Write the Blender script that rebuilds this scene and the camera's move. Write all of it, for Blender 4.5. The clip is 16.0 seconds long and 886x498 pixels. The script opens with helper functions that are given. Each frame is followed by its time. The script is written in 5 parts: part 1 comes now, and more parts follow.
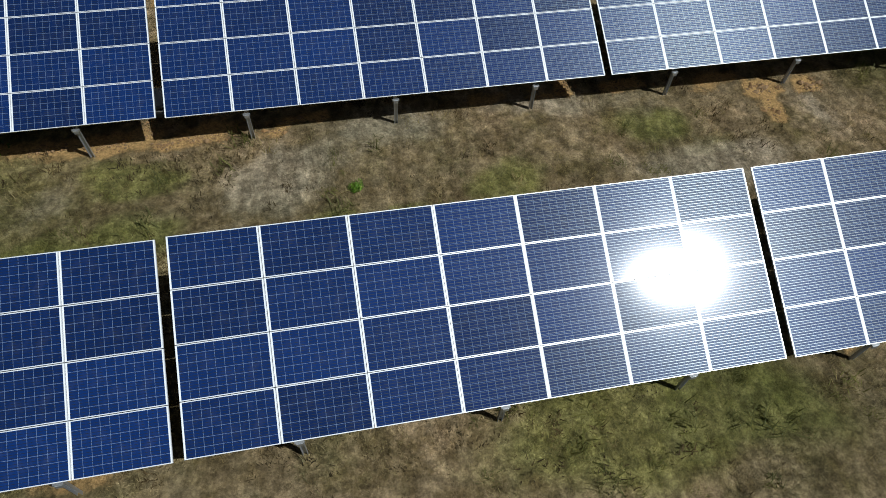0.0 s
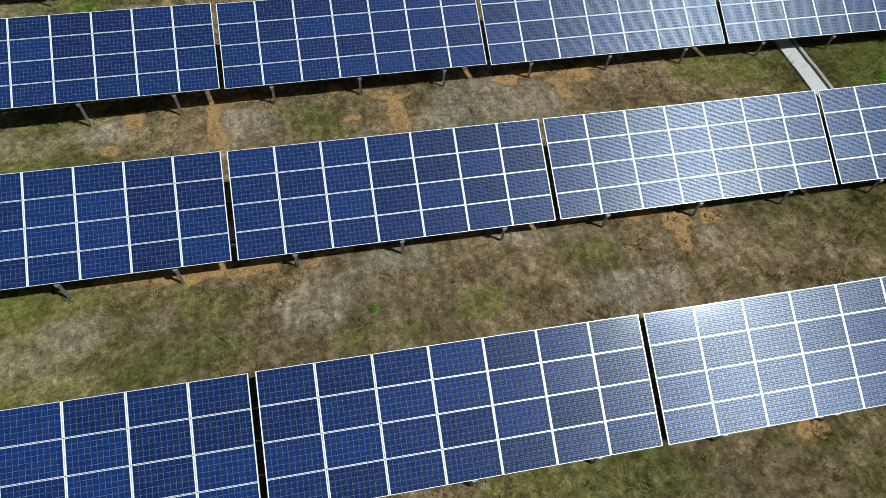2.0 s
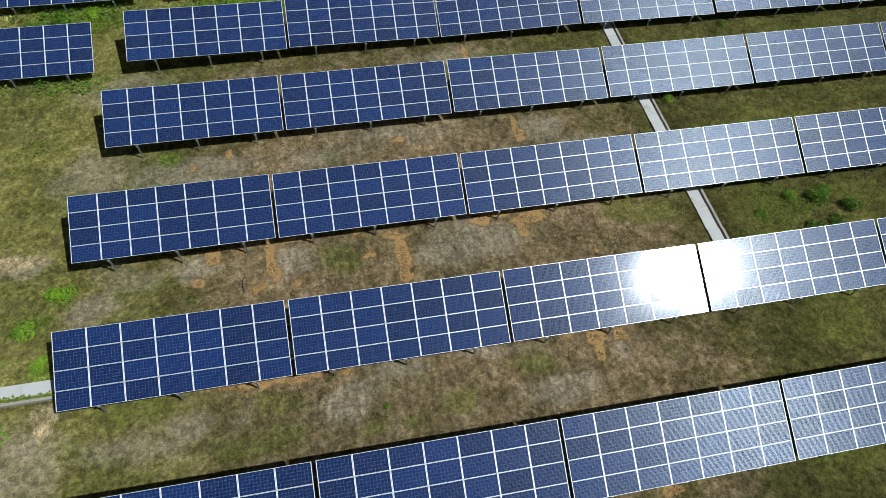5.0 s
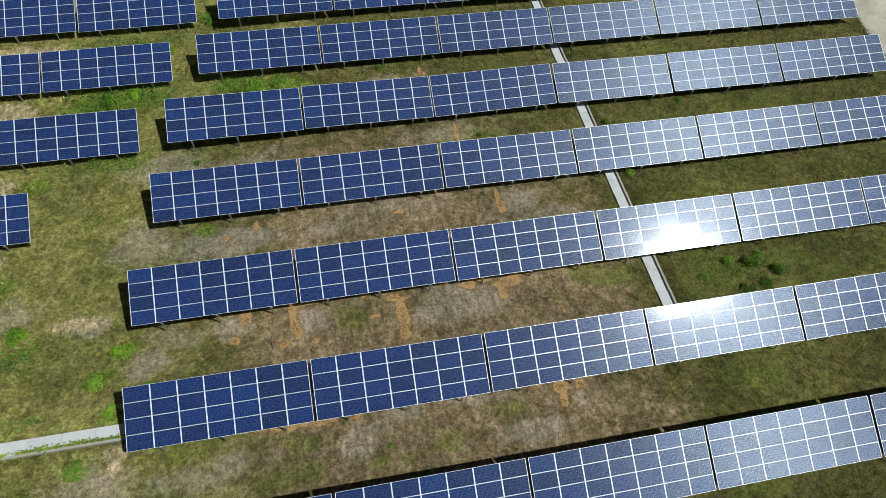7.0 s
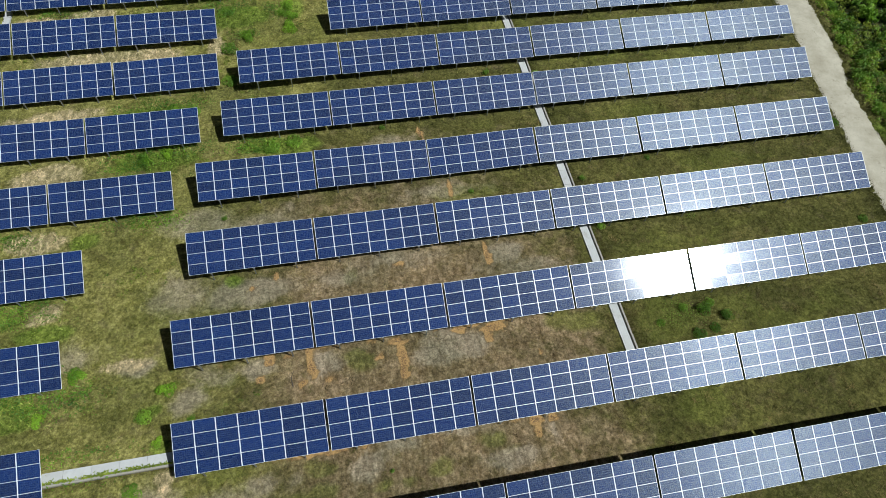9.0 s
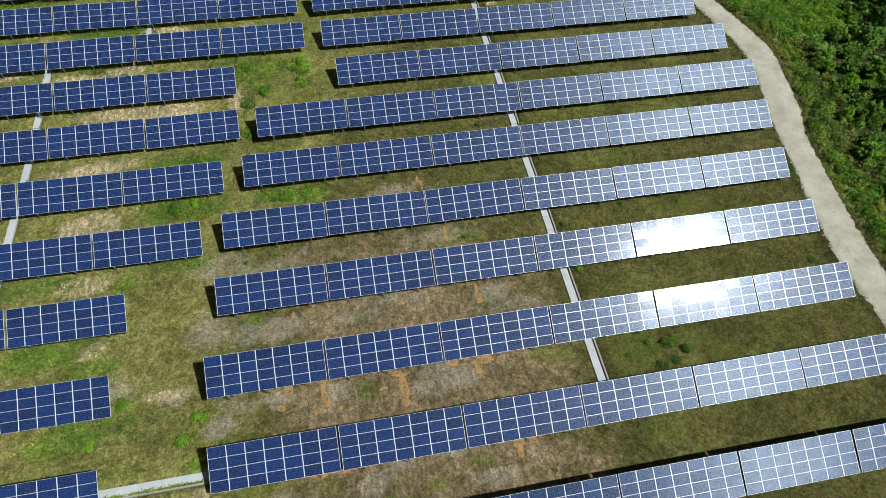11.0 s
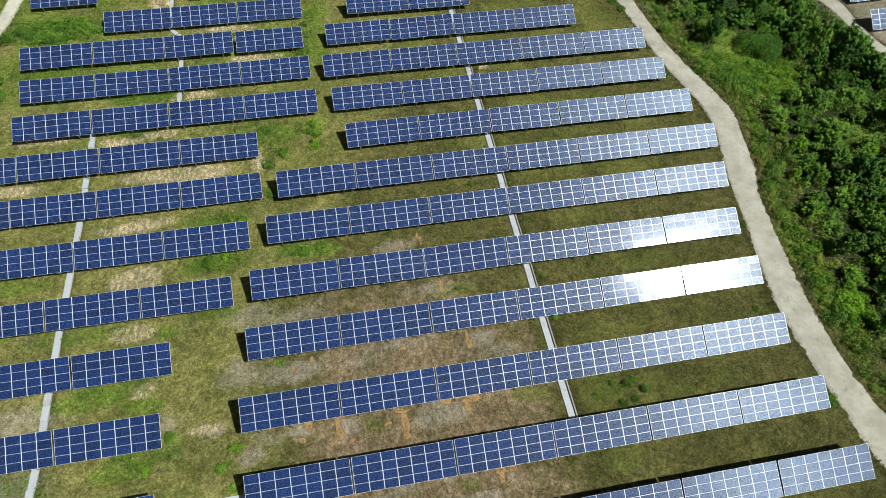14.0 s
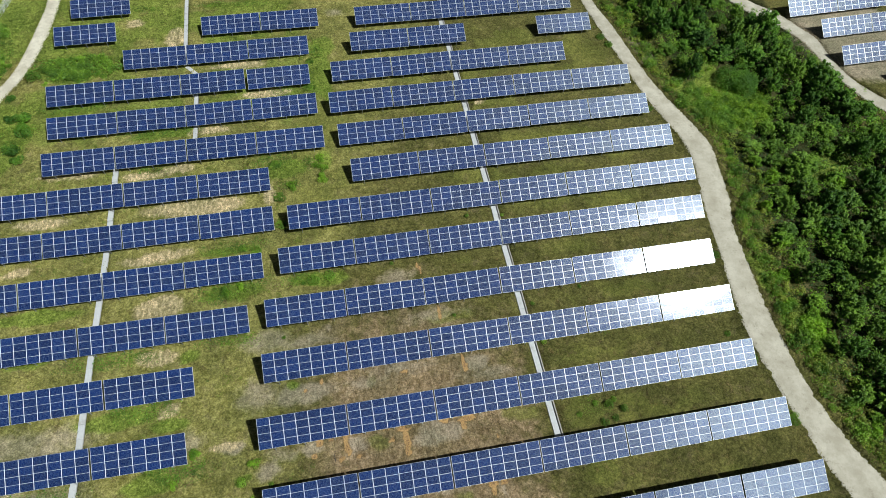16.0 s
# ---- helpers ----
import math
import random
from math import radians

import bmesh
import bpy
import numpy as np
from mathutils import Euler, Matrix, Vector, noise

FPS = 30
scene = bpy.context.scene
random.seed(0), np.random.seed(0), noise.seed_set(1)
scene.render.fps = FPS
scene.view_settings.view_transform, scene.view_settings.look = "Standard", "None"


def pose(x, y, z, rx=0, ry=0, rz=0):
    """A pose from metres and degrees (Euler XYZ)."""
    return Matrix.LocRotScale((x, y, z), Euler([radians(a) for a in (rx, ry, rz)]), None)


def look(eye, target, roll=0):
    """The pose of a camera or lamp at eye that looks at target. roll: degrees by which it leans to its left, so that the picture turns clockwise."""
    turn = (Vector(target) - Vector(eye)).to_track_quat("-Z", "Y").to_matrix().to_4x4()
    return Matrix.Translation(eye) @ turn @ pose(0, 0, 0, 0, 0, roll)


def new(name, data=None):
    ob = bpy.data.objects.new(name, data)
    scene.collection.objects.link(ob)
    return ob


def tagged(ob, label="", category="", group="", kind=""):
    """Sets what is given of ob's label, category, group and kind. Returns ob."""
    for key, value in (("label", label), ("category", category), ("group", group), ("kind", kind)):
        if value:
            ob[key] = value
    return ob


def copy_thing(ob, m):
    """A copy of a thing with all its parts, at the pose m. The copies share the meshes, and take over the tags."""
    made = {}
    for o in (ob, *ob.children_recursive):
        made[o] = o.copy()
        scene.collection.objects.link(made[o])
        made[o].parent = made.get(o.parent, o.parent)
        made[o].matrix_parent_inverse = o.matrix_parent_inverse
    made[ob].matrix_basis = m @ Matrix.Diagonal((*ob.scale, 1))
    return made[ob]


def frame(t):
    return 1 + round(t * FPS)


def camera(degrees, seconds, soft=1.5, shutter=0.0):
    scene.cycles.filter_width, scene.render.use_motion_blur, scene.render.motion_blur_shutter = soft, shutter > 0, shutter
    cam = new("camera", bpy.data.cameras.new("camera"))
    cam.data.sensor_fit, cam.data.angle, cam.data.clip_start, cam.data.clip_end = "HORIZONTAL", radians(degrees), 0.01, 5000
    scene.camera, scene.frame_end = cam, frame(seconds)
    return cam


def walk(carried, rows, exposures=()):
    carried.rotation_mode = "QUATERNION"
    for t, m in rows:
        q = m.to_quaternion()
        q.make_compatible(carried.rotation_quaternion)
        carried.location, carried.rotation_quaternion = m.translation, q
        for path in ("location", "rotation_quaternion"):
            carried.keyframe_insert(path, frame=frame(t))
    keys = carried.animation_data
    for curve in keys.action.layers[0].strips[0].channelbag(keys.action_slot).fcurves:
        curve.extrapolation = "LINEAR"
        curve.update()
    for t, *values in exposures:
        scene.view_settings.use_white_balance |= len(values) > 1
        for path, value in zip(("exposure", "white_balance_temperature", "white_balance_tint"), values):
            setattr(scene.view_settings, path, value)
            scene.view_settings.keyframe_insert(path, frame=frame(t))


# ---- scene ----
cam = camera(70.0, 16.0, soft=0.8)
ROWS = [
    (0.0, -0.034, 2.507, 12.468, 35.361, -2.361, -10.873),
    (0.5, -0.014, 2.355, 14.192, 35.192, -2.279, -10.773),
    (1.0, -0.055, 2.230, 16.017, 35.049, -2.313, -10.761),
    (1.5, -0.104, 2.146, 17.911, 34.913, -2.264, -10.772),
    (2.0, -0.180, 2.026, 19.943, 34.823, -2.456, -10.655),
    (2.5, -0.204, 1.859, 22.001, 34.870, -2.327, -10.643),
    (3.0, -0.216, 1.714, 24.085, 34.765, -2.347, -10.596),
    (3.5, -0.257, 1.527, 26.186, 34.715, -2.312, -10.586),
    (4.0, -0.274, 1.366, 28.308, 34.640, -2.320, -10.610),
    (4.5, -0.349, 1.155, 30.474, 34.653, -2.411, -10.630),
    (5.0, -0.426, 0.913, 32.683, 34.685, -2.459, -10.664),
    (7.5, -0.494, -0.236, 44.375, 34.848, -2.438, -10.722),
    (8.0, -0.450, -0.422, 46.784, 34.760, -2.352, -10.693),
    (8.5, -0.429, -0.589, 49.183, 34.599, -2.379, -10.671),
    (9.0, -0.433, -0.757, 51.592, 34.506, -2.376, -10.656),
    (11.5, -0.470, -2.363, 63.541, 34.761, -2.140, -10.688),
    (12.0, -0.455, -2.494, 65.920, 34.681, -2.122, -10.684),
    (12.5, -0.440, -2.620, 68.309, 34.585, -2.126, -10.631),
    (13.0, -0.448, -2.749, 70.715, 34.526, -2.149, -10.591),
    (13.5, -0.486, -2.883, 73.123, 34.482, -2.209, -10.554),
    (14.0, -0.559, -3.034, 75.537, 34.418, -2.202, -10.559),
    (14.5, -0.652, -3.188, 77.926, 34.364, -2.197, -10.596),
    (15.0, -0.753, -3.339, 80.279, 34.343, -2.236, -10.591),
    (15.5, -0.874, -3.462, 82.601, 34.303, -2.306, -10.628),
    (16.0, -1.011, -3.571, 84.919, 34.284, -2.334, -10.679),
]
walk(cam, [(t, pose(x, y, z, rx, ry, rz)) for t, x, y, z, rx, ry, rz in ROWS], exposures=[(0.0, -0.23, 5800, 4.0), (2.5, -0.08, 5800, 4.0), (5.0, -0.16, 5800, 4.0), (9.0, -0.13, 5800, 4.0), (16.0, 0.02, 5800, 4.0)])

# ---- light: high morning sun from behind and to the right, clear sky ----
SUN_WAY = Vector((0.472, -0.335, 0.816)).normalized()
sun_data = bpy.data.lights.new("sun", "SUN")
sun_data.energy, sun_data.angle, sun_data.color = 4.65, radians(0.53), (1.0, 0.97, 0.93)
sun_lamp = new("sun", sun_data)
sun_lamp.matrix_world = look(SUN_WAY * 200, (0, 0, 0))
world = bpy.data.worlds.new("sky")
scene.world = world
world.use_nodes = True
wn = world.node_tree.nodes
sky = wn.new("ShaderNodeTexSky")
sky.sky_type, sky.sun_disc = "NISHITA", False
sky.sun_elevation, sky.sun_rotation = math.asin(SUN_WAY.z), math.atan2(SUN_WAY.x, SUN_WAY.y)
sky.air_density, sky.dust_density, sky.ozone_density = 1.0, 3.0, 1.2
wn["Background"].inputs["Strength"].default_value = 0.017
world.node_tree.links.new(sky.outputs["Color"], wn["Background"].inputs["Color"])

# ---- plan of the racks ----
# racks: left end, upper edge, height of the upper edge, how many in the row
FIELD = [
    (-15.26, 10.21, 0.25, 6), (-16.07, 18.99, 0.31, 6), (-16.61, 28.21, 0.18, 6), (-15.75, 37.45, 0.08, 6), (-15.09, 46.10, 0.16, 6),
    (-12.75, 55.19, -0.04, 6), (-10.93, 63.31, 0.19, 6), (0.29, 72.03, 0.07, 5), (-1.16, 80.67, 0.09, 5), (-2.01, 88.90, 0.38, 5),
    (-0.91, 97.68, 0.19, 4), (3.63, 105.53, 0.67, 2), (42.95, 106.2, 0.40, 1), (5.51, 114.72, 0.00, 4)]
WEST = [
    (-49.16, 18.76, 0.00, 2), (-49.51, 28.35, -0.79, 2), (-60.61, 37.48, -0.58, 3), (-53.11, 46.11, -0.53, 3), (-62.68, 55.26, -0.65, 4),
    (-60.72, 64.31, -0.75, 4), (-61.03, 72.55, -0.30, 4), (-51.13, 80.80, 0.10, 4), (-51.72, 89.81, -0.22, 4), (-52.79, 97.74, 0.29, 3), (-16.85, 97.70, 0.15, 1),
    (-40.35, 107.08, -0.29, 3), (-54.10, 115.6, 0.10, 1), (-25.85, 115.81, -0.27, 2), (-52.10, 124.3, 0.10, 1)]
EAST = [(101.2, 105.3, 0.2, 2), (105.0, 97.4, 0.2, 2), (104.6, 88.4, 0.2, 2), (112.6, 80.4, 0.2, 1)]
PITCH, WIDE, DEEP, RISE = 11.883, 11.67, 3.609, 1.735
TOP = 2.80

# ---- node helpers ----
def material(name):
    m = bpy.data.materials.new(name)
    m.use_nodes = True
    nt = m.node_tree
    return m, nt, nt.nodes["Principled BSDF"]


def add(nt, kind, **props):
    n = nt.nodes.new(kind)
    for key, value in props.items():
        if key == "operation":
            n.operation = value
        elif key == "blend_type":
            n.blend_type = value
        elif key == "data_type":
            n.data_type = value
    return n


def plug(nt, socket, value):
    if hasattr(value, "is_output"):
        nt.links.new(value, socket)
    else:
        socket.default_value = value


def calc(nt, op, a, b=0.0, c=0.0):
    n = add(nt, "ShaderNodeMath", operation=op)
    for socket, value in zip(n.inputs, (a, b, c)):
        plug(nt, socket, value)
    return n.outputs[0]


def mix(nt, fac, a, b, blend="MIX"):
    n = add(nt, "ShaderNodeMix", data_type="RGBA", blend_type=blend)
    plug(nt, n.inputs[0], fac)
    plug(nt, n.inputs[6], a if hasattr(a, "is_output") else (*a, 1))
    plug(nt, n.inputs[7], b if hasattr(b, "is_output") else (*b, 1))
    return n.outputs[2]


def grain(nt, where, scale, detail=3.0, rough=0.55, offset=(0, 0, 0), stretch=(1, 1, 1)):
    mp = nt.nodes.new("ShaderNodeMapping")
    plug(nt, mp.inputs["Vector"], where)
    mp.inputs["Location"].default_value, mp.inputs["Scale"].default_value = offset, stretch
    n = nt.nodes.new("ShaderNodeTexNoise")
    nt.links.new(mp.outputs[0], n.inputs["Vector"])
    n.inputs["Scale"].default_value, n.inputs["Detail"].default_value, n.inputs["Roughness"].default_value = scale, detail, rough
    return n.outputs[0]


def step(nt, value, low, high):
    n = nt.nodes.new("ShaderNodeMapRange")
    n.interpolation_type = "SMOOTHSTEP"
    plug(nt, n.inputs[0], value)
    n.inputs[1].default_value, n.inputs[2].default_value = low, high
    return n.outputs[0]


def bump(nt, bsdf, height, strength, distance):
    n = nt.nodes.new("ShaderNodeBump")
    n.inputs["Strength"].default_value, n.inputs["Distance"].default_value = strength, distance
    plug(nt, n.inputs["Height"], height)
    nt.links.new(n.outputs[0], bsdf.inputs["Normal"])


# ---- materials ----
# washed-out ochre soil between the first rows, then the same further up
BARE = [(2.6, 23.0, 0.45, 1.5), (2.45, 21.6, 0.4, 1.3), (2.2, 24.6, 1.2, 0.4), (-5.6, 24.8, 0.35, 0.8), (-5.45, 23.6, 0.45, 1.0), (-5.2, 22.9, 0.4, 0.6),
        (-6.4, 22.1, 0.5, 0.5), (-4.0, 22.0, 0.6, 0.35), (-8.9, 24.5, 0.65, 0.45), (-7.3, 24.8, 0.6, 0.25), (12.75, 15.35, 0.8, 0.5), (12.65, 14.35, 0.4, 0.6),
        (14.4, 15.3, 0.7, 0.45), (-3.4, 15.7, 1.7, 0.35), (-1.7, 15.65, 0.5, 0.3), (-7.5, 15.9, 1.2, 0.25), (-5.0, 16.3, 0.35, 0.6), (6.8, 16.2, 0.4, 0.6),
        (8.6, 15.9, 1.0, 0.3), (12.5, 32.5, 0.45, 1.7), (11.1, 24.5, 1.3, 0.55), (10.6, 23.7, 0.4, 0.7), (8.0, 24.8, 0.9, 0.4)]
BARE_FAR = [(13.8, 6.5, 0.9, 0.4), (15.0, 21.4, 0.4, 0.4), (-0.8, 16.0, 0.9, 0.3), (-6.0, 15.8, 0.8, 0.3), (-10.2, 32.4, 0.4, 0.4), (-8.2, 33.4, 0.3, 0.6), (10.4, 41.3, 0.4, 1.4),
            (8.6, 49.8, 0.4, 1.4), (0.6, 23.4, 0.6, 0.3), (3.6, 32.6, 0.8, 0.3), (-4.6, 15.6, 0.5, 0.25), (-9.8, 23.0, 0.5, 0.3), (-3.0, 25.0, 0.8, 0.25)]
STRAW = [(-26.7, 68.1, 9.2, 2.0), (-31.0, 49.5, 4.2, 2.4), (-13.9, 93.8, 5.0, 1.4), (-29.8, 76.3, 4.0, 1.0), (-24.2, 85.3, 5.0, 1.1), (-35.4, 75.9, 4.0, 1.0), (-47.5, 77.7, 6.0, 1.2),
         (-50.6, 68.1, 5.0, 1.0), (-32.5, 59.0, 6.0, 1.2), (-39.6, 119.0, 1.8, 1.6), (-31.5, 113.3, 2.2, 3.3), (-19.1, 102.8, 6.8, 1.2), (-13.7, 69.0, 1.2, 2.4), (-52.8, 59.1, 3.6, 1.1),
         (-21.5, 26.5, 2.0, 0.8), (-28.6, 32.9, 1.8, 0.9), (-30.9, 41.1, 3.8, 1.4), (-17.1, 15.5, 0.9, 1.1), (26.7, 85.6, 1.5, 1.0), (24.8, 87.5, 2.2, 0.8)]
BLEACHED = [(-10.5, 32.0, 5.0, 1.8), (112.0, 93.0, 15.0, 15.0), (-2.0, 14.1, 2.0, 1.2), (-9.9, 14.4, 1.6, 1.1), (6.4, 22.8, 3.6, 1.8), (-3.5, 23.2, 1.6, 1.2), (8.4, 23.6, 2.4, 1.2), (-16.0, 21.9, 2.0, 1.5), (13.9, 32.3, 2.1, 1.7),
            (10.0, 12.6, 2.8, 1.1), (1.0, 15.1, 2.5, 0.9), (-18.0, 14.1, 1.2, 1.0), (-20.6, 26.0, 1.6, 1.1), (6.5, 15.3, 2.2, 0.7), (-9.8, 24.0, 1.7, 1.3), (-14.7, 25.8, 1.3, 1.0), (6.2, 24.3, 1.9, 1.3), (13.7, 14.7, 0.5, 1.3)]
BLEACHED_FAR = [(-18.5, 13.0, 4.0, 3.0), (-13.0, 13.4, 3.0, 1.5), (-16.5, 9.0, 6.0, 2.0), (-13.5, 24.0, 3.0, 1.6), (1.4, 117.4, 2.8, 1.8), (-17.0, 33.0, 4.0, 3.0), (-15.5, 41.0, 5.0, 2.6), (3.2, 33.2, 6.5, 1.6), (-9.8, 40.2, 6.6, 1.7), (4.8, 48.7, 3.6, 1.7), (-2.5, 31.9, 4.8, 1.6), (15.2, 30.6, 6.0, 1.4), (-6.5, 41.9, 1.6, 0.9), (-46.0, 31.0, 10.0, 3.0), (-46.0, 23.0, 9.0, 3.0), (-7.6, 14.5, 1.0, 0.7), (9.0, 41.0, 6.0, 1.4), (64.3, 96.0, 2.4, 6.0), (-26.0, 28.0, 3.0, 2.0), (-11.4, 13.3, 2.6, 1.4), (-13.2, 23.9, 1.6, 1.3), (40.0, 99.0, 5.0, 2.0)]
LUSH = [(-50.2, 106.2, 7.5, 5.2), (-48.6, 93.3, 6.4, 1.3), (-32.2, 85.6, 6.6, 1.5), (-48.6, 50.5, 8.0, 1.6), (-10.2, 93.2, 4.6, 1.6), (-11.6, 73.8, 4.3, 2.2), (-21.2, 58.3, 6.4, 1.2), (-19.5, 50.1, 5.4, 1.8),
        (-6.5, 50.6, 5.0, 1.7), (-35.9, 32.5, 6.5, 1.6), (-28.5, 31.0, 3.2, 1.3), (-30.9, 22.9, 4.2, 2.1), (-2.8, 98.0, 2.4, 9.6), (-64.3, 122.3, 3.0, 8.0),
        (-17.7, 18.3, 1.0, 0.9), (-19.2, 21.7, 1.3, 1.0), (-49.0, 43.3, 5.0, 1.6), (-53.3, 113.5, 3.5, 2.8), (-26.1, 40.9, 1.6, 1.3)]
LUSH_FAR = [(-11.9, 33.3, 1.1, 1.0), (-60.5, 88.0, 6.0, 11.0), (76.2, 79.3, 9.0, 9.0), (74.4, 89.0, 4.0, 4.5), (69.1, 81.2, 4.0, 4.5), (74.5, 73.2, 5.0, 3.0), (85.5, 60.5, 8.0, 4.0), (65.5, 30.0, 3.5, 6.0), (63.0, 40.4, 1.8, 5.0), (-72.0, 120.0, 8.0, 24.0), (-68.0, 96.0, 7.0, 10.0), (-45.0, 15.0, 14.0, 3.0), (-18.8, 122.3, 8.5, 2.1), (-1.8, 106.5, 3.2, 4.6), (-3.7, 96.1, 2.2, 6.4), (-4.4, 75.2, 1.8, 3.0)]
MOSSY = [(-11.9, 33.3, 1.1, 1.0), (-11.4, 31.1, 0.9, 0.8), (27.9, 22.6, 3.4, 2.6), (27.7, 14.3, 3.2, 2.0), (19.3, 23.5, 2.6, 1.0), (1.8, 12.1, 1.2, 0.7), (-0.6, 12.4, 1.1, 0.6), (4.6, 12.6, 1.6, 0.8),
         (-0.9, 22.9, 1.8, 1.5), (-6.7, 12.7, 2.8, 0.9), (-13.0, 15.6, 2.2, 1.0), (13.4, 46.3, 5.5, 1.6), (23.6, 6.2, 2.5, 1.4), (11.3, 40.5, 4.3, 1.2), (-5.8, 14.7, 1.5, 1.0), (10.0, 13.3, 1.2, 0.5),
         (8.4, 14.3, 0.9, 0.9), (17.6, 24.0, 1.4, 1.2), (-14.6, 22.7, 1.0, 1.0), (6.0, 6.0, 5.0, 1.6), (3.7, 6.3, 1.4, 1.0), (-1.1, 32.0, 1.0, 1.0), (-13.0, 23.6, 2.0, 1.2)]
MOSSY_FAR = [(-59.0, 89.7, 8.0, 12.0), (40.0, 12.0, 14.0, 3.5), (36.0, 31.0, 14.0, 3.0), (28.0, 95.0, 34.0, 16.0), (34.0, 68.0, 22.0, 12.0), (-5.0, 82.0, 9.0, 30.0), (-20.0, 112.0, 16.0, 10.0), (20.0, 50.5, 8.0, 2.2), (36.0, 22.5, 13.0, 3.4), (38.0, 41.0, 14.0, 3.0), (34.0, 50.0, 8.0, 2.4), (44.0, 58.5, 9.0, 2.6)]


# ---- what grows where: maps of the ground cover, one value every 0.4 m ----
def lumps(x, y, size, seed, octaves=3):
    """Uneven noise from 0 to 1 over the ground, its lumps about so many metres wide."""
    total, weight = 0.0, 0.0
    for k in range(octaves):
        table = np.random.default_rng(seed + 31 * k).random((128, 128))
        u, v = x * 2 ** k / size, y * 2 ** k / size
        i, j = np.floor(u).astype(int), np.floor(v).astype(int)
        a, b = u - i, v - j
        a, b = a * a * (3 - 2 * a), b * b * (3 - 2 * b)
        i0, i1, j0, j1 = i % 128, (i + 1) % 128, j % 128, (j + 1) % 128
        value = (table[i0, j0] * (1 - a) + table[i1, j0] * a) * (1 - b) + (table[i0, j1] * (1 - a) + table[i1, j1] * a) * b
        total, weight = total + value * 0.6 ** k, weight + 0.6 ** k
    return total / weight


def over(x, y, spots, soft):
    """How much the patches cover each place: 1 well inside, falling to 0 across a soft rim."""
    best = np.full(x.shape, -9.0)
    for cx, cy, rx, ry in spots:
        r = np.hypot((x - cx) / rx, (y - cy) / ry)
        best = np.maximum(best, (1.0 - r) * min(rx, ry) ** 0.5)
    return np.clip(best / soft + 0.22, 0, 1)


def ramp(v, low, high):
    t = np.clip((v - low) / (high - low), 0, 1)
    return t * t * (3 - 2 * t)


MAP_X, MAP_Y, MAP_STEP = -80.0, -12.0, 0.4


def cover_maps():
    x, y = np.meshgrid(np.arange(MAP_X, 144, MAP_STEP), np.arange(MAP_Y, 144, MAP_STEP))
    # small patches wander less than large ones
    nx, ny = lumps(x, y, 1.6, 2) - 0.5, lumps(x, y, 1.6, 3) - 0.5
    fx, fy = lumps(x, y, 5.0, 4) - 0.5, lumps(x, y, 5.0, 5) - 0.5
    x1, y1, x2, y2 = x + 0.7 * nx, y + 0.7 * ny, x + 2.6 * fx + nx, y + 1.6 * fy + ny
    lush = np.maximum(over(x2, y2, LUSH, 0.6), over(x2, y2, LUSH_FAR, 0.9))
    straw = over(x2, y2, STRAW, 0.6)
    pale = np.maximum(over(x2, y2, BLEACHED, 0.7), 0.78 * over(x2, y2, BLEACHED_FAR, 1.2))
    bare = np.maximum(over(x1, y1, BARE, 0.42), over(x1, y1, BARE_FAR, 0.42)) * ramp(lumps(x, y, 0.9, 8), 0.05, 0.4)
    strip = 0.8 * ramp(lumps(x, y, 1.8, 9), 0.50, 0.70) * ramp(x, -16.5, -14.0) * (1 - ramp(x, 14.0, 19.0))
    for row in FIELD[:3]:
        bare = np.maximum(bare, strip * np.clip(1.2 - np.abs(y1 - (row[1] - DEEP + 0.62)) / 0.55, 0, 1))
    moss = np.maximum(over(x2, y2, MOSSY, 0.7), 0.9 * over(x2, y2, MOSSY_FAR, 1.6) * ramp(lumps(x, y, 5.0, 52), 0.30, 0.62))
    big = lumps(x, y, 14.0, 12)
    dry = np.clip(1.25 - np.hypot((x + 4 * (big - 0.5) - 3.0) / 22.0, (y - 20.0) / 29.0), 0, 1) * (1 - 0.85 * ramp(x2, 19.0, 25.0)) * (0.3 + 0.7 * ramp(x2, -14.0, -4.0))
    west = 1 - ramp(x + 9 * (big - 0.5) + 5 * fx - 0.5 * np.clip(y - 45, 0, 60), -19.0, -1.0)
    lush = np.maximum(lush, 0.75 * west * (1 - ramp(x, -12, 4)) * ramp(y, 50, 100) * ramp(lumps(x, y, 7.0, 15), 0.25, 0.55))
    # under the trees, outside the glades: where shade is painted into the ground
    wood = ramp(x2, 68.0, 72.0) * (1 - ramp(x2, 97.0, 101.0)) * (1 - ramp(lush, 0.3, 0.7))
    return np.stack([lush, straw, pale, bare, dry, moss, west, wood], -1).astype(np.float32)


def cover_at(x, y):
    """The eight values of the maps at the nearest place."""
    j = np.clip(np.rint((np.asarray(x) - MAP_X) / MAP_STEP).astype(int), 0, COVER.shape[1] - 1)
    i = np.clip(np.rint((np.asarray(y) - MAP_Y) / MAP_STEP).astype(int), 0, COVER.shape[0] - 1)
    return COVER[i, j]


COVER = cover_maps()


def lay_cover(me, x, y):
    """Writes the maps' values onto a mesh, for the meadow's colours."""
    values = cover_at(x, y)
    for name, part4 in (("cover", values[:, :4]), ("soil", values[:, 4:])):
        layer = me.attributes.new(name, "FLOAT_COLOR", "POINT")
        layer.data.foreach_set("color", np.ascontiguousarray(part4).ravel())


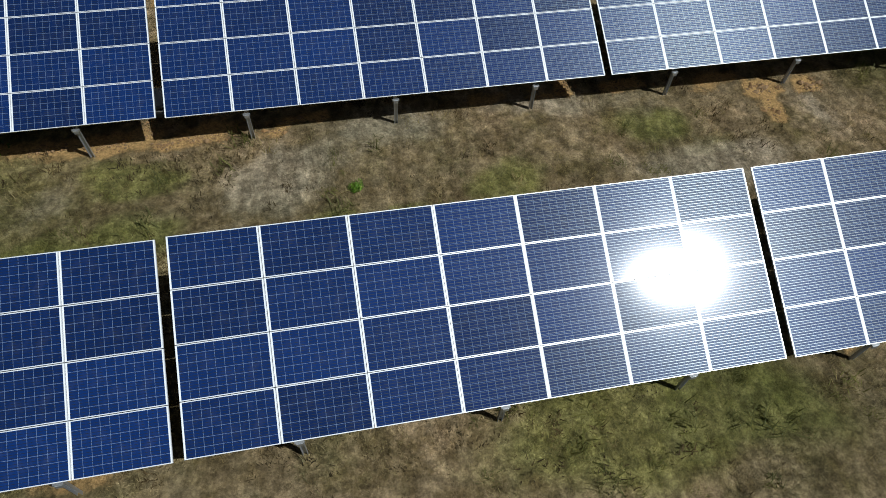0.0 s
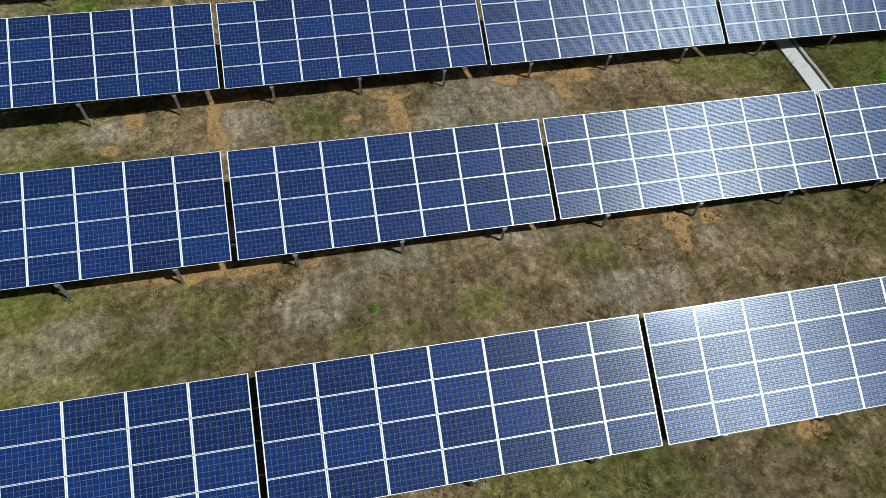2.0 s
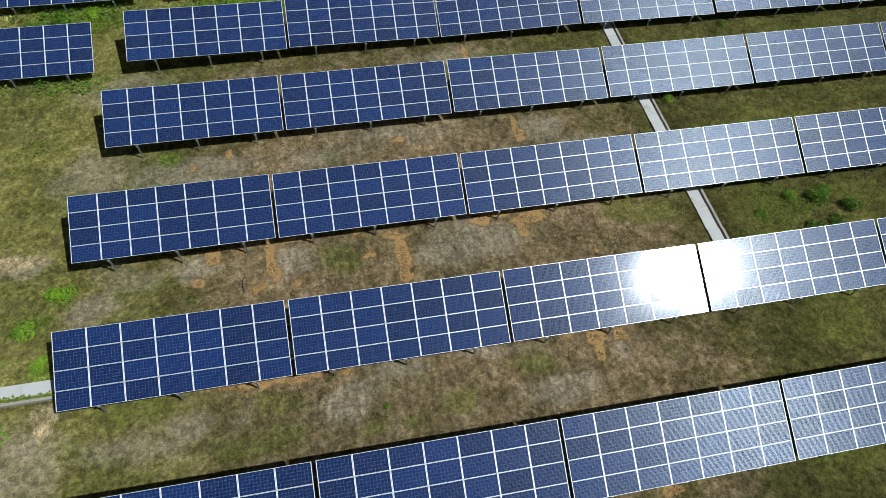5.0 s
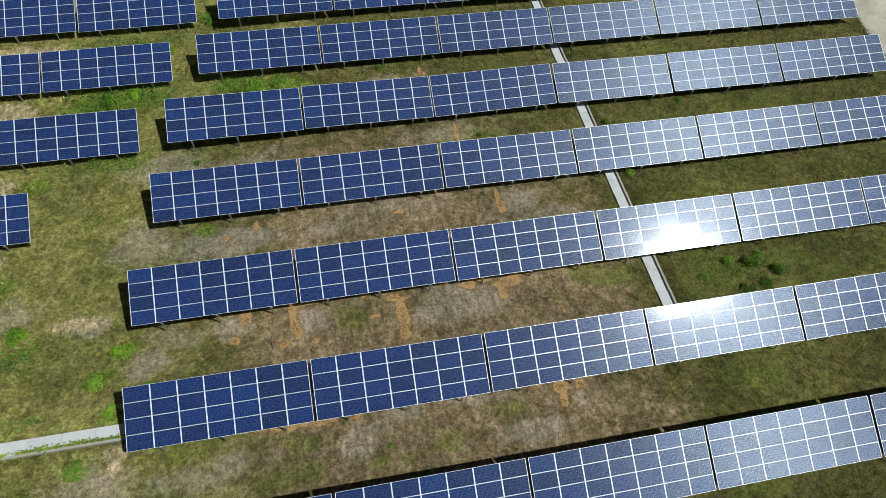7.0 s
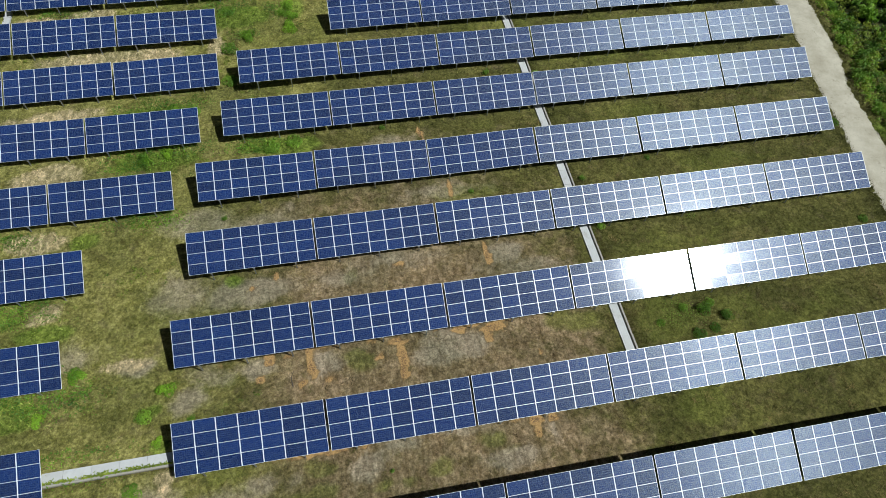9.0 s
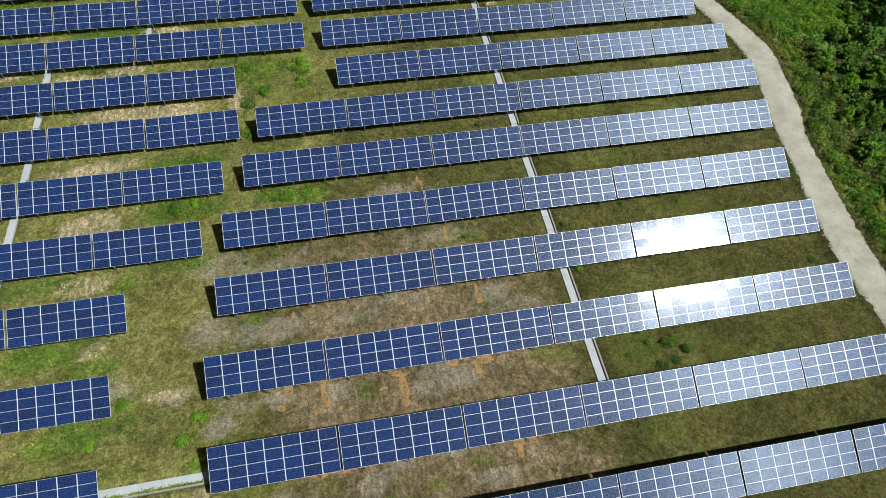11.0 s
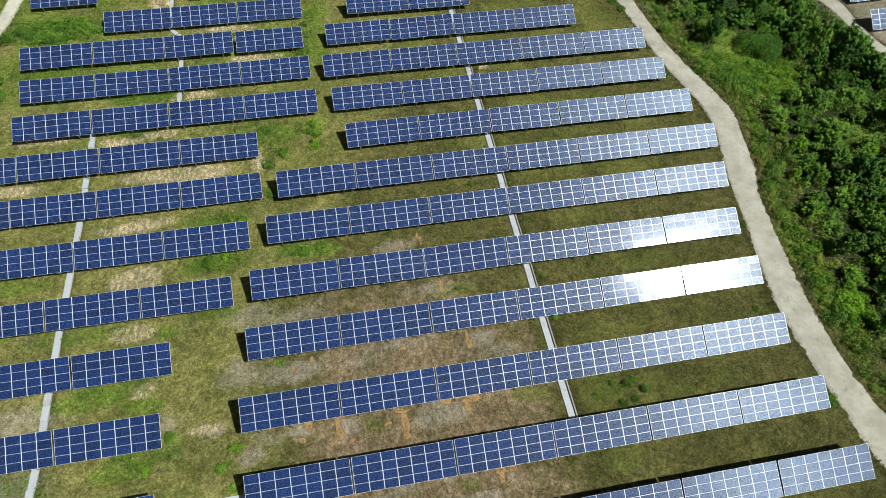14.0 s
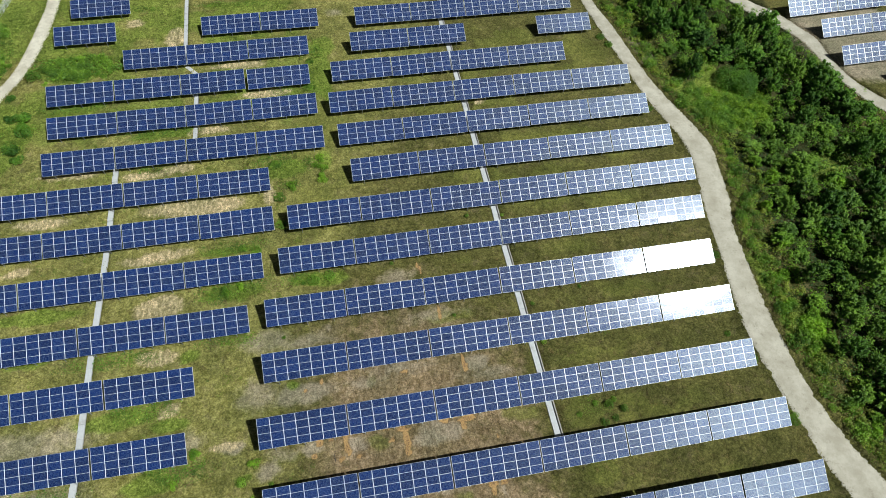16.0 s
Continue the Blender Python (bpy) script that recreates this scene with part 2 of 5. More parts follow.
def meadow_group():
    """Colour of the meadow at a place on the ground: dry and green grass, straw, bare ochre soil."""
    g = bpy.data.node_groups.new("meadow", "ShaderNodeTree")
    g.interface.new_socket("Color", in_out="OUTPUT", socket_type="NodeSocketColor")
    out = g.nodes.new("NodeGroupOutput")
    where = g.nodes.new("ShaderNodeNewGeometry").outputs["Position"]
    masks = []
    for name in ("cover", "soil"):
        layer = g.nodes.new("ShaderNodeAttribute")
        layer.attribute_name = name
        parts = g.nodes.new("ShaderNodeSeparateColor")
        g.links.new(layer.outputs["Color"], parts.inputs[0])
        masks += [parts.outputs[0], parts.outputs[1], parts.outputs[2], layer.outputs["Alpha"]]
    lush, straw, pale, bare, dry, moss, west, wood = masks
    mid = grain(g, where, 0.35, 5.0, 0.65, (7, 3, 0))
    wide = grain(g, where, 0.85, 4.0, 0.6, (2, 5, 0))
    fine = grain(g, where, 2.6, 5.0, 0.7, (1, 9, 0))
    tiny = grain(g, where, 14.0, 4.0, 0.7)
    worn = calc(g, "ADD", calc(g, "MULTIPLY", fine, 0.65), calc(g, "MULTIPLY", wide, 0.35))
    tone = step(g, worn, 0.36, 0.62)

    def ragged(mask, low, high, by_mid=0.0, by_wide=0.0, by_fine=0.0, most=1.0):
        v = mask
        for n, k in ((mid, by_mid), (wide, by_wide), (fine, by_fine)):
            if k:
                v = calc(g, "ADD", v, calc(g, "MULTIPLY", calc(g, "SUBTRACT", n, 0.5), k))
        v = step(g, v, low, high)
        return calc(g, "MULTIPLY", v, most) if most < 1.0 else v

    # olive ground first, brown where it is dry, yellow-green in the west
    color = mix(g, tone, (0.073, 0.072, 0.018), (0.168, 0.158, 0.047))
    color = mix(g, ragged(dry, 0.15, 0.75, 1.2, 0.5), color, mix(g, tone, (0.196, 0.142, 0.068), (0.368, 0.276, 0.162)))
    color = mix(g, ragged(west, 0.1, 0.95, 0.9, 0.4, 0.0, 0.80), color, mix(g, tone, (0.174, 0.168, 0.037), (0.378, 0.354, 0.113)))
    hue = grain(g, where, 0.6, 5.0, 0.68, (13, 4, 0))
    color = mix(g, calc(g, "MULTIPLY", step(g, hue, 0.50, 0.68), calc(g, "SUBTRACT", 0.6, calc(g, "MULTIPLY", dry, 0.35))), color, mix(g, fine, (0.088, 0.086, 0.020), (0.19, 0.178, 0.055)))
    rust = grain(g, where, 0.5, 5.0, 0.7, (31, 17, 0))
    color = mix(g, calc(g, "MULTIPLY", step(g, rust, 0.53, 0.70), 0.42), color, (0.24, 0.185, 0.105))
    burnt = grain(g, where, 0.9, 5.0, 0.7, (3, 47, 0))
    color = mix(g, calc(g, "MULTIPLY", step(g, burnt, 0.54, 0.68), 0.42), color, (0.098, 0.070, 0.026))
    color = mix(g, ragged(moss, 0.25, 0.95, 0.5, 0.6, 0.4, 0.64), color, mix(g, worn, (0.104, 0.114, 0.021), (0.268, 0.278, 0.064)))
    color = mix(g, ragged(pale, 0.10, 1.05, 0.5, 0.9, 0.7, 0.72), color, mix(g, worn, (0.262, 0.212, 0.148), (0.53, 0.452, 0.335)))
    color = mix(g, ragged(lush, 0.25, 0.90, 0.7, 0.5, 0.5, 0.85), color, mix(g, tone, (0.095, 0.145, 0.016), (0.235, 0.300, 0.048)))
    # ground below the trees goes near-black, their shade painted into its colour
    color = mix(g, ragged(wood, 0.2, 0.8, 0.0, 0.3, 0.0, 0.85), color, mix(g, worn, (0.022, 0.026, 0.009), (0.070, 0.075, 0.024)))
    color = mix(g, ragged(straw, 0.15, 0.95, 0.0, 0.8, 1.2, 0.72), color, mix(g, tiny, (0.30, 0.235, 0.13), (0.60, 0.48, 0.28)))
    # loose straw lies in short bright strokes
    stroke = grain(g, where, 1.5, 4.0, 0.6, (3, 8, 0), (1.6, 0.7, 1))
    strokes = calc(g, "MULTIPLY", step(g, stroke, 0.49, 0.56), step(g, straw, 0.15, 0.8))
    color = mix(g, calc(g, "MULTIPLY", strokes, 0.85), color, (0.66, 0.53, 0.31))
    # rain has drawn faint rills down the slope where the ground is dry
    rill = grain(g, where, 1.1, 5.0, 0.65, (5, 13, 0), (1.9, 0.45, 1))
    color = mix(g, calc(g, "MULTIPLY", dry, 0.75), color, mix(g, step(g, rill, 0.36, 0.62), (0.70, 0.68, 0.64), (1.24, 1.26, 1.28)), "MULTIPLY")
    tuft = grain(g, where, 1.7, 5.0, 0.7, (9, 1, 0))
    color = mix(g, 0.48, color, mix(g, step(g, tuft, 0.32, 0.68), (0.45, 0.47, 0.42), (1.46, 1.43, 1.38)), "MULTIPLY")
    drift = grain(g, where, 0.16, 3.0, 0.55, (40, 11, 0))
    color = mix(g, 0.8, color, mix(g, step(g, drift, 0.34, 0.66), (0.76, 0.80, 0.74), (1.24, 1.20, 1.22)), "MULTIPLY")
    sprig = grain(g, where, 4.5, 4.0, 0.7, (6, 2, 0))
    color = mix(g, 0.8, color, mix(g, step(g, sprig, 0.34, 0.66), (0.58, 0.58, 0.56), (1.38, 1.38, 1.36)), "MULTIPLY")
    color = mix(g, ragged(bare, 0.15, 0.45, 0.0, 0.4, 0.9, 0.5), color, (0.085, 0.060, 0.026))
    color = mix(g, ragged(bare, 0.28, 0.66, 0.0, 0.4, 1.0, 0.95), color, mix(g, tiny, (0.41, 0.242, 0.084), (0.68, 0.440, 0.185)))
    color = mix(g, 0.75, color, mix(g, step(g, tiny, 0.25, 0.75), (0.55, 0.55, 0.55), (1.42, 1.42, 1.42)), "MULTIPLY")
    g.links.new(color, out.inputs[0])
    return g


MEADOW = meadow_group()


def meadow_material():
    m, nt, p = material("meadow_ground")
    grp = nt.nodes.new("ShaderNodeGroup")
    grp.node_tree = MEADOW
    where = nt.nodes.new("ShaderNodeNewGeometry").outputs["Position"]
    nt.links.new(grp.outputs[0], p.inputs["Base Color"])
    p.inputs["Roughness"].default_value = 0.95
    p.inputs["Specular IOR Level"].default_value = 0.1
    h = calc(nt, "ADD", grain(nt, where, 8.0, 6.0, 0.75), calc(nt, "MULTIPLY", grain(nt, where, 34.0, 3.0, 0.75), 0.6))
    bump(nt, p, h, 1.0, 0.12)
    return m


def blade_material(name, darken=(0.6, 1.5), tint=(1, 1, 1)):
    m, nt, p = material(name)
    grp = nt.nodes.new("ShaderNodeGroup")
    grp.node_tree = MEADOW
    isle = nt.nodes.new("ShaderNodeNewGeometry").outputs["Random Per Island"]
    k = nt.nodes.new("ShaderNodeMapRange")
    nt.links.new(isle, k.inputs[0])
    k.inputs[3].default_value, k.inputs[4].default_value = darken
    c = mix(nt, 1.0, grp.outputs[0], k.outputs[0], "MULTIPLY")
    c = mix(nt, 1.0, c, tint, "MULTIPLY")
    nt.links.new(c, p.inputs["Base Color"])
    p.inputs["Roughness"].default_value = 0.8
    p.inputs["Specular IOR Level"].default_value = 0.2
    return m


def leaf_material(name, dark, light, rough=0.55):
    """Foliage: hue by leaf and by plant; light passes through the leaves."""
    m, nt, p = material(name)
    geo = nt.nodes.new("ShaderNodeNewGeometry")
    obj = nt.nodes.new("ShaderNodeObjectInfo")
    f = calc(nt, "ADD", calc(nt, "MULTIPLY", geo.outputs["Random Per Island"], 0.5), calc(nt, "MULTIPLY", obj.outputs["Random"], 0.5))
    c = mix(nt, f, dark, light)
    big = grain(nt, geo.outputs["Position"], 0.35, 3.0)
    c = mix(nt, 0.7, c, mix(nt, step(nt, big, 0.3, 0.7), (0.42, 0.5, 0.5), (1.6, 1.45, 1.1)), "MULTIPLY")
    nt.links.new(c, p.inputs["Base Color"])
    p.inputs["Roughness"].default_value = rough
    p.inputs["Specular IOR Level"].default_value = 0.3
    through_leaf = nt.nodes.new("ShaderNodeBsdfTranslucent")
    nt.links.new(mix(nt, 1.0, c, (1.1, 1.25, 0.6), "MULTIPLY"), through_leaf.inputs["Color"])
    both = nt.nodes.new("ShaderNodeMixShader")
    both.inputs[0].default_value = 0.20
    nt.links.new(p.outputs[0], both.inputs[1])
    nt.links.new(through_leaf.outputs[0], both.inputs[2])
    nt.links.new(both.outputs[0], nt.nodes["Material Output"].inputs["Surface"])
    return m


def panel_glass():
    """Polycrystalline cells under glass: ten by six cells of 156 mm, three busbars each, pale backsheet between and round them."""
    m, nt, p = material("solar_glass")
    co = nt.nodes.new("ShaderNodeTexCoord").outputs["Object"]
    sep = nt.nodes.new("ShaderNodeSeparateXYZ")
    nt.links.new(co, sep.inputs[0])
    rnd = nt.nodes.new("ShaderNodeObjectInfo").outputs["Random"]
    x, y = sep.outputs[0], sep.outputs[1]
    u = calc(nt, "DIVIDE", calc(nt, "ADD", x, 0.797), 0.1594)
    v = calc(nt, "DIVIDE", calc(nt, "ADD", y, 0.4812), 0.1604)

    def line(w, half, count=1.0):
        q = calc(nt, "FRACT", calc(nt, "ADD", calc(nt, "MULTIPLY", w, count), 0.5))
        return calc(nt, "LESS_THAN", calc(nt, "ABSOLUTE", calc(nt, "SUBTRACT", q, 0.5)), half)

    gaps = calc(nt, "MAXIMUM", line(u, 0.019), line(v, 0.017))
    vb = calc(nt, "ADD", v, 1.0 / 6.0)
    bars = line(vb, 0.067, 3.0)
    edge = calc(nt, "MAXIMUM", calc(nt, "GREATER_THAN", calc(nt, "ABSOLUTE", x), 0.797), calc(nt, "GREATER_THAN", calc(nt, "ABSOLUTE", y), 0.4812))
    cell = calc(nt, "ADD", calc(nt, "FLOOR", u), calc(nt, "MULTIPLY", calc(nt, "FLOOR", v), 17.0))
    wn1 = nt.nodes.new("ShaderNodeTexWhiteNoise")
    wn1.noise_dimensions = "2D"
    cmb = nt.nodes.new("ShaderNodeCombineXYZ")
    plug(nt, cmb.inputs[0], cell)
    plug(nt, cmb.inputs[1], rnd)
    nt.links.new(cmb.outputs[0], wn1.inputs["Vector"])
    crystal = grain(nt, co, 45.0, 2.0, 0.6)
    tone = calc(nt, "ADD", calc(nt, "MULTIPLY", rnd, 0.55), calc(nt, "ADD", calc(nt, "MULTIPLY", wn1.outputs[0], 0.2), calc(nt, "MULTIPLY", crystal, 0.35)))
    c = mix(nt, tone, (0.0023, 0.0102, 0.050), (0.0069, 0.0320, 0.154))
    c = mix(nt, calc(nt, "MULTIPLY", gaps, 0.50), c, (0.33, 0.45, 0.66))
    bars = calc(nt, "MULTIPLY", bars, calc(nt, "SUBTRACT", 1.0, edge))
    c = mix(nt, edge, c, (0.90, 0.92, 0.94))
    dust = step(nt, grain(nt, co, 3.0, 4.0, 0.6), 0.45, 0.8)
    c = mix(nt, calc(nt, "ADD", calc(nt, "MULTIPLY", dust, 0.04), 0.005), c, (0.4, 0.38, 0.33))
    c = mix(nt, bars, c, (0.238, 0.262, 0.268))
    nt.links.new(c, p.inputs["Base Color"])
    nt.links.new(calc(nt, "MULTIPLY", bars, 0.95), p.inputs["Metallic"])
    # each pane sits a little differently in its clamps, and its glass is faintly textured
    wn2 = nt.nodes.new("ShaderNodeTexWhiteNoise")
    wn2.noise_dimensions = "1D"
    plug(nt, wn2.inputs["W"], rnd)
    vs = add(nt, "ShaderNodeVectorMath", operation="SUBTRACT")
    nt.links.new(wn2.outputs["Color"], vs.inputs[0])
    vs.inputs[1].default_value = (0.5, 0.5, 0.5)
    sc = add(nt, "ShaderNodeVectorMath", operation="SCALE")
    nt.links.new(vs.outputs[0], sc.inputs[0])
    sc.inputs["Scale"].default_value = 0.013
    ad = add(nt, "ShaderNodeVectorMath", operation="ADD")
    nt.links.new(nt.nodes.new("ShaderNodeNewGeometry").outputs["Normal"], ad.inputs[0])
    nt.links.new(sc.outputs[0], ad.inputs[1])
    nm = add(nt, "ShaderNodeVectorMath", operation="NORMALIZE")
    nt.links.new(ad.outputs[0], nm.inputs[0])
    # base normal tipped towards -x, to carry the broad sheen further to one side
    ln = add(nt, "ShaderNodeVectorMath", operation="ADD")
    nt.links.new(nm.outputs[0], ln.inputs[0])
    ln.inputs[1].default_value = (-0.022, 0, 0)
    nt.links.new(ln.outputs[0], p.inputs["Normal"])
    nt.links.new(nm.outputs[0], p.inputs["Coat Normal"])
    # the silver fingers and busbars spread the light up and down the slope
    up = nt.nodes.new("ShaderNodeVectorTransform")
    up.vector_type, up.convert_from, up.convert_to = "VECTOR", "OBJECT", "WORLD"
    up.inputs[0].default_value = (0, 1, 0)
    nt.links.new(up.outputs[0], p.inputs["Tangent"])
    p.inputs["Anisotropic"].default_value = 0.86
    p.inputs["Roughness"].default_value = 0.46
    p.inputs["IOR"].default_value = 1.5
    p.inputs["Specular IOR Level"].default_value = 0.28
    p.inputs["Specular Tint"].default_value = (0.80, 0.92, 1.0, 1)
    p.inputs["Coat Weight"].default_value = 1.0
    p.inputs["Coat Roughness"].default_value = 0.092
    p.inputs["Coat IOR"].default_value = 1.5
    return m


def metal(name, color, rough, metallic=1.0, wear=0.25, scale=9.0):
    m, nt, p = material(name)
    co = nt.nodes.new("ShaderNodeTexCoord").outputs["Object"]
    n1, n2 = grain(nt, co, scale, 5.0, 0.6), grain(nt, co, scale * 9, 3.0, 0.6)
    f = calc(nt, "ADD", calc(nt, "MULTIPLY", n1, 0.6), calc(nt, "MULTIPLY", n2, 0.4))
    c = mix(nt, f, tuple(k * (1 - wear) for k in color), tuple(min(1, k * (1 + wear)) for k in color))
    nt.links.new(c, p.inputs["Base Color"])
    p.inputs["Metallic"].default_value = metallic
    plug(nt, p.inputs["Roughness"], calc(nt, "ADD", rough - 0.1, calc(nt, "MULTIPLY", n1, 0.2)))
    return m


def concrete(name="weathered_concrete", dirt=0.4):
    m, nt, p = material(name)
    where = nt.nodes.new("ShaderNodeNewGeometry").outputs["Position"]
    rnd = nt.nodes.new("ShaderNodeObjectInfo").outputs["Random"]
    a, b = grain(nt, where, 1.2, 5.0, 0.65), grain(nt, where, 16.0, 4.0, 0.65)
    c = mix(nt, a, (0.45, 0.45, 0.43), (0.64, 0.64, 0.61))
    c = mix(nt, 0.5, c, mix(nt, b, (0.75, 0.75, 0.75), (1.2, 1.2, 1.2)), "MULTIPLY")
    c = mix(nt, calc(nt, "MULTIPLY", rnd, 0.35), c, (0.40, 0.39, 0.36))
    stain = step(nt, grain(nt, where, 0.6, 5.0, 0.7, (3, 3, 3)), 0.55, 0.75)
    c = mix(nt, calc(nt, "MAXIMUM", calc(nt, "MULTIPLY", stain, 0.4), dirt - 0.4), c, (0.24, 0.20, 0.13))
    nt.links.new(c, p.inputs["Base Color"])
    p.inputs["Roughness"].default_value = 0.9
    bump(nt, p, b, 0.4, 0.01)
    return m


def gravel(name="pale_gravel", lift=1.0):
    m, nt, p = material(name)
    where = nt.nodes.new("ShaderNodeNewGeometry").outputs["Position"]
    a, b, d = grain(nt, where, 0.35, 5.0, 0.65), grain(nt, where, 2.2, 5.0, 0.7), grain(nt, where, 17.0, 4.0, 0.75)
    c = mix(nt, step(nt, a, 0.3, 0.7), tuple(k * lift for k in (0.385, 0.345, 0.250)), tuple(k * lift for k in (0.54, 0.495, 0.378)))
    c = mix(nt, calc(nt, "MULTIPLY", step(nt, b, 0.5, 0.75), 0.35), c, (0.29, 0.25, 0.185))
    c = mix(nt, calc(nt, "MULTIPLY", step(nt, grain(nt, where, 0.8, 6.0, 0.75, (5, 2, 0)), 0.57, 0.68), 0.45), c, (0.21, 0.18, 0.12))
    c = mix(nt, 0.6, c, mix(nt, d, (0.6, 0.6, 0.6), (1.4, 1.4, 1.4)), "MULTIPLY")
    nt.links.new(c, p.inputs["Base Color"])
    p.inputs["Roughness"].default_value = 0.95
    bump(nt, p, calc(nt, "ADD", d, b), 0.7, 0.05)
    return m


def bark():
    m, nt, p = material("bark")
    co = nt.nodes.new("ShaderNodeTexCoord").outputs["Object"]
    n1 = grain(nt, co, 6.0, 5.0, 0.7, stretch=(1, 1, 0.2))
    nt.links.new(mix(nt, n1, (0.05, 0.038, 0.026), (0.16, 0.13, 0.095)), p.inputs["Base Color"])
    p.inputs["Roughness"].default_value = 0.95
    bump(nt, p, n1, 0.6, 0.03)
    return m


GROUND = meadow_material()
BLADE = blade_material("grass_blades")
GLASS = panel_glass()
FRAME = metal("anodised_frame", (0.89, 0.90, 0.91), 0.40, 0.35, 0.04)
STEEL = metal("galvanised_steel", (0.50, 0.51, 0.52), 0.5, 0.85)
BACK = metal("white_backsheet", (0.62, 0.63, 0.64), 0.6, 0.0, 0.1)
CONCRETE = concrete()
STAINED = concrete("earth_stained_concrete", 1.0)
GRAVEL, WHITE_GRAVEL = gravel(), gravel("white_gravel", 1.3)
BARK = bark()
LEAF_DEEP = leaf_material("deep_green_leaves", (0.023, 0.075, 0.009), (0.174, 0.348, 0.035))
LEAF_MID = leaf_material("green_leaves", (0.046, 0.118, 0.012), (0.270, 0.445, 0.048))
LEAF_OLIVE = leaf_material("olive_herbs", (0.075, 0.120, 0.014), (0.33, 0.40, 0.060))
# undergrowth green with the deep shade between the trees put into its colour
LEAF_SHADE = leaf_material("shade_dark_undergrowth_leaves", (0.012, 0.036, 0.006), (0.050, 0.115, 0.016))
STALK = leaf_material("dry_stalks", (0.130, 0.100, 0.038), (0.43, 0.345, 0.180), 0.8)
WITHERED = leaf_material("withered_brown_grass", (0.045, 0.030, 0.012), (0.170, 0.118, 0.056), 0.85)
TUSSOCK = leaf_material("coarse_grass", (0.062, 0.064, 0.016), (0.205, 0.195, 0.058), 0.7)
LEAF_LIME = leaf_material("lime_green_growth", (0.120, 0.225, 0.012), (0.42, 0.60, 0.050))
LEAF_PALE = leaf_material("yellow_green_leaves", (0.075, 0.180, 0.010), (0.33, 0.54, 0.040))

# ---- the lie of the land ----
KNOTS = np.array([(x + PITCH * n * 0.5, y - DEEP / 2, z - 0.2) for x, y, z, n in FIELD + WEST + EAST])


def land(x, y):
    """Height of the bare ground, gently rolling from row to row."""
    x, y = np.asarray(x, float), np.asarray(y, float)
    w = np.exp(-((x[..., None] - KNOTS[:, 0]) / 24.0) ** 2 - ((y[..., None] - KNOTS[:, 1]) / 4.5) ** 2) + 1e-9
    base = (w * KNOTS[:, 2]).sum(-1) / (w.sum(-1) + 0.02)
    # the wooded hollow falls away to the east of the track
    base = base + 0.035 * np.clip(x - 102.0, 0, 60)
    return base - 0.5 * np.exp(-((x - 82) / 12.0) ** 2) * (1 / (1 + np.exp((y - 100) / 6.0)))


def fill(values, start, stop, gap):
    return values + list(np.arange(start, stop, gap))


# drains: (along, from, to, centre at from, centre at to, half width of the trench)
DRAINS = [("y", 17.6, 113.0, 23.06, 23.83, 0.58), ("y", 20.6, 79.4, -40.3, -39.75, 0.42), ("y", 82.0, 101.0, -26.75, -26.75, 0.36),
          ("y", 105.0, 133.0, -29.3, -29.75, 0.36), ("x", -39.6, -4.0, 17.25, 17.35, 0.55)]


def drain_depth(x, y):
    d = np.zeros_like(x)
    for along, a, b, ca, cb, half in DRAINS:
        run, off = (y, x) if along == "y" else (x, y)
        centre = ca + (cb - ca) * (run - a) / (b - a)
        d = np.maximum(d, np.where((run > a) & (run < b) & (np.abs(off - centre) < half + 0.05), 0.62, 0.0))
    return d


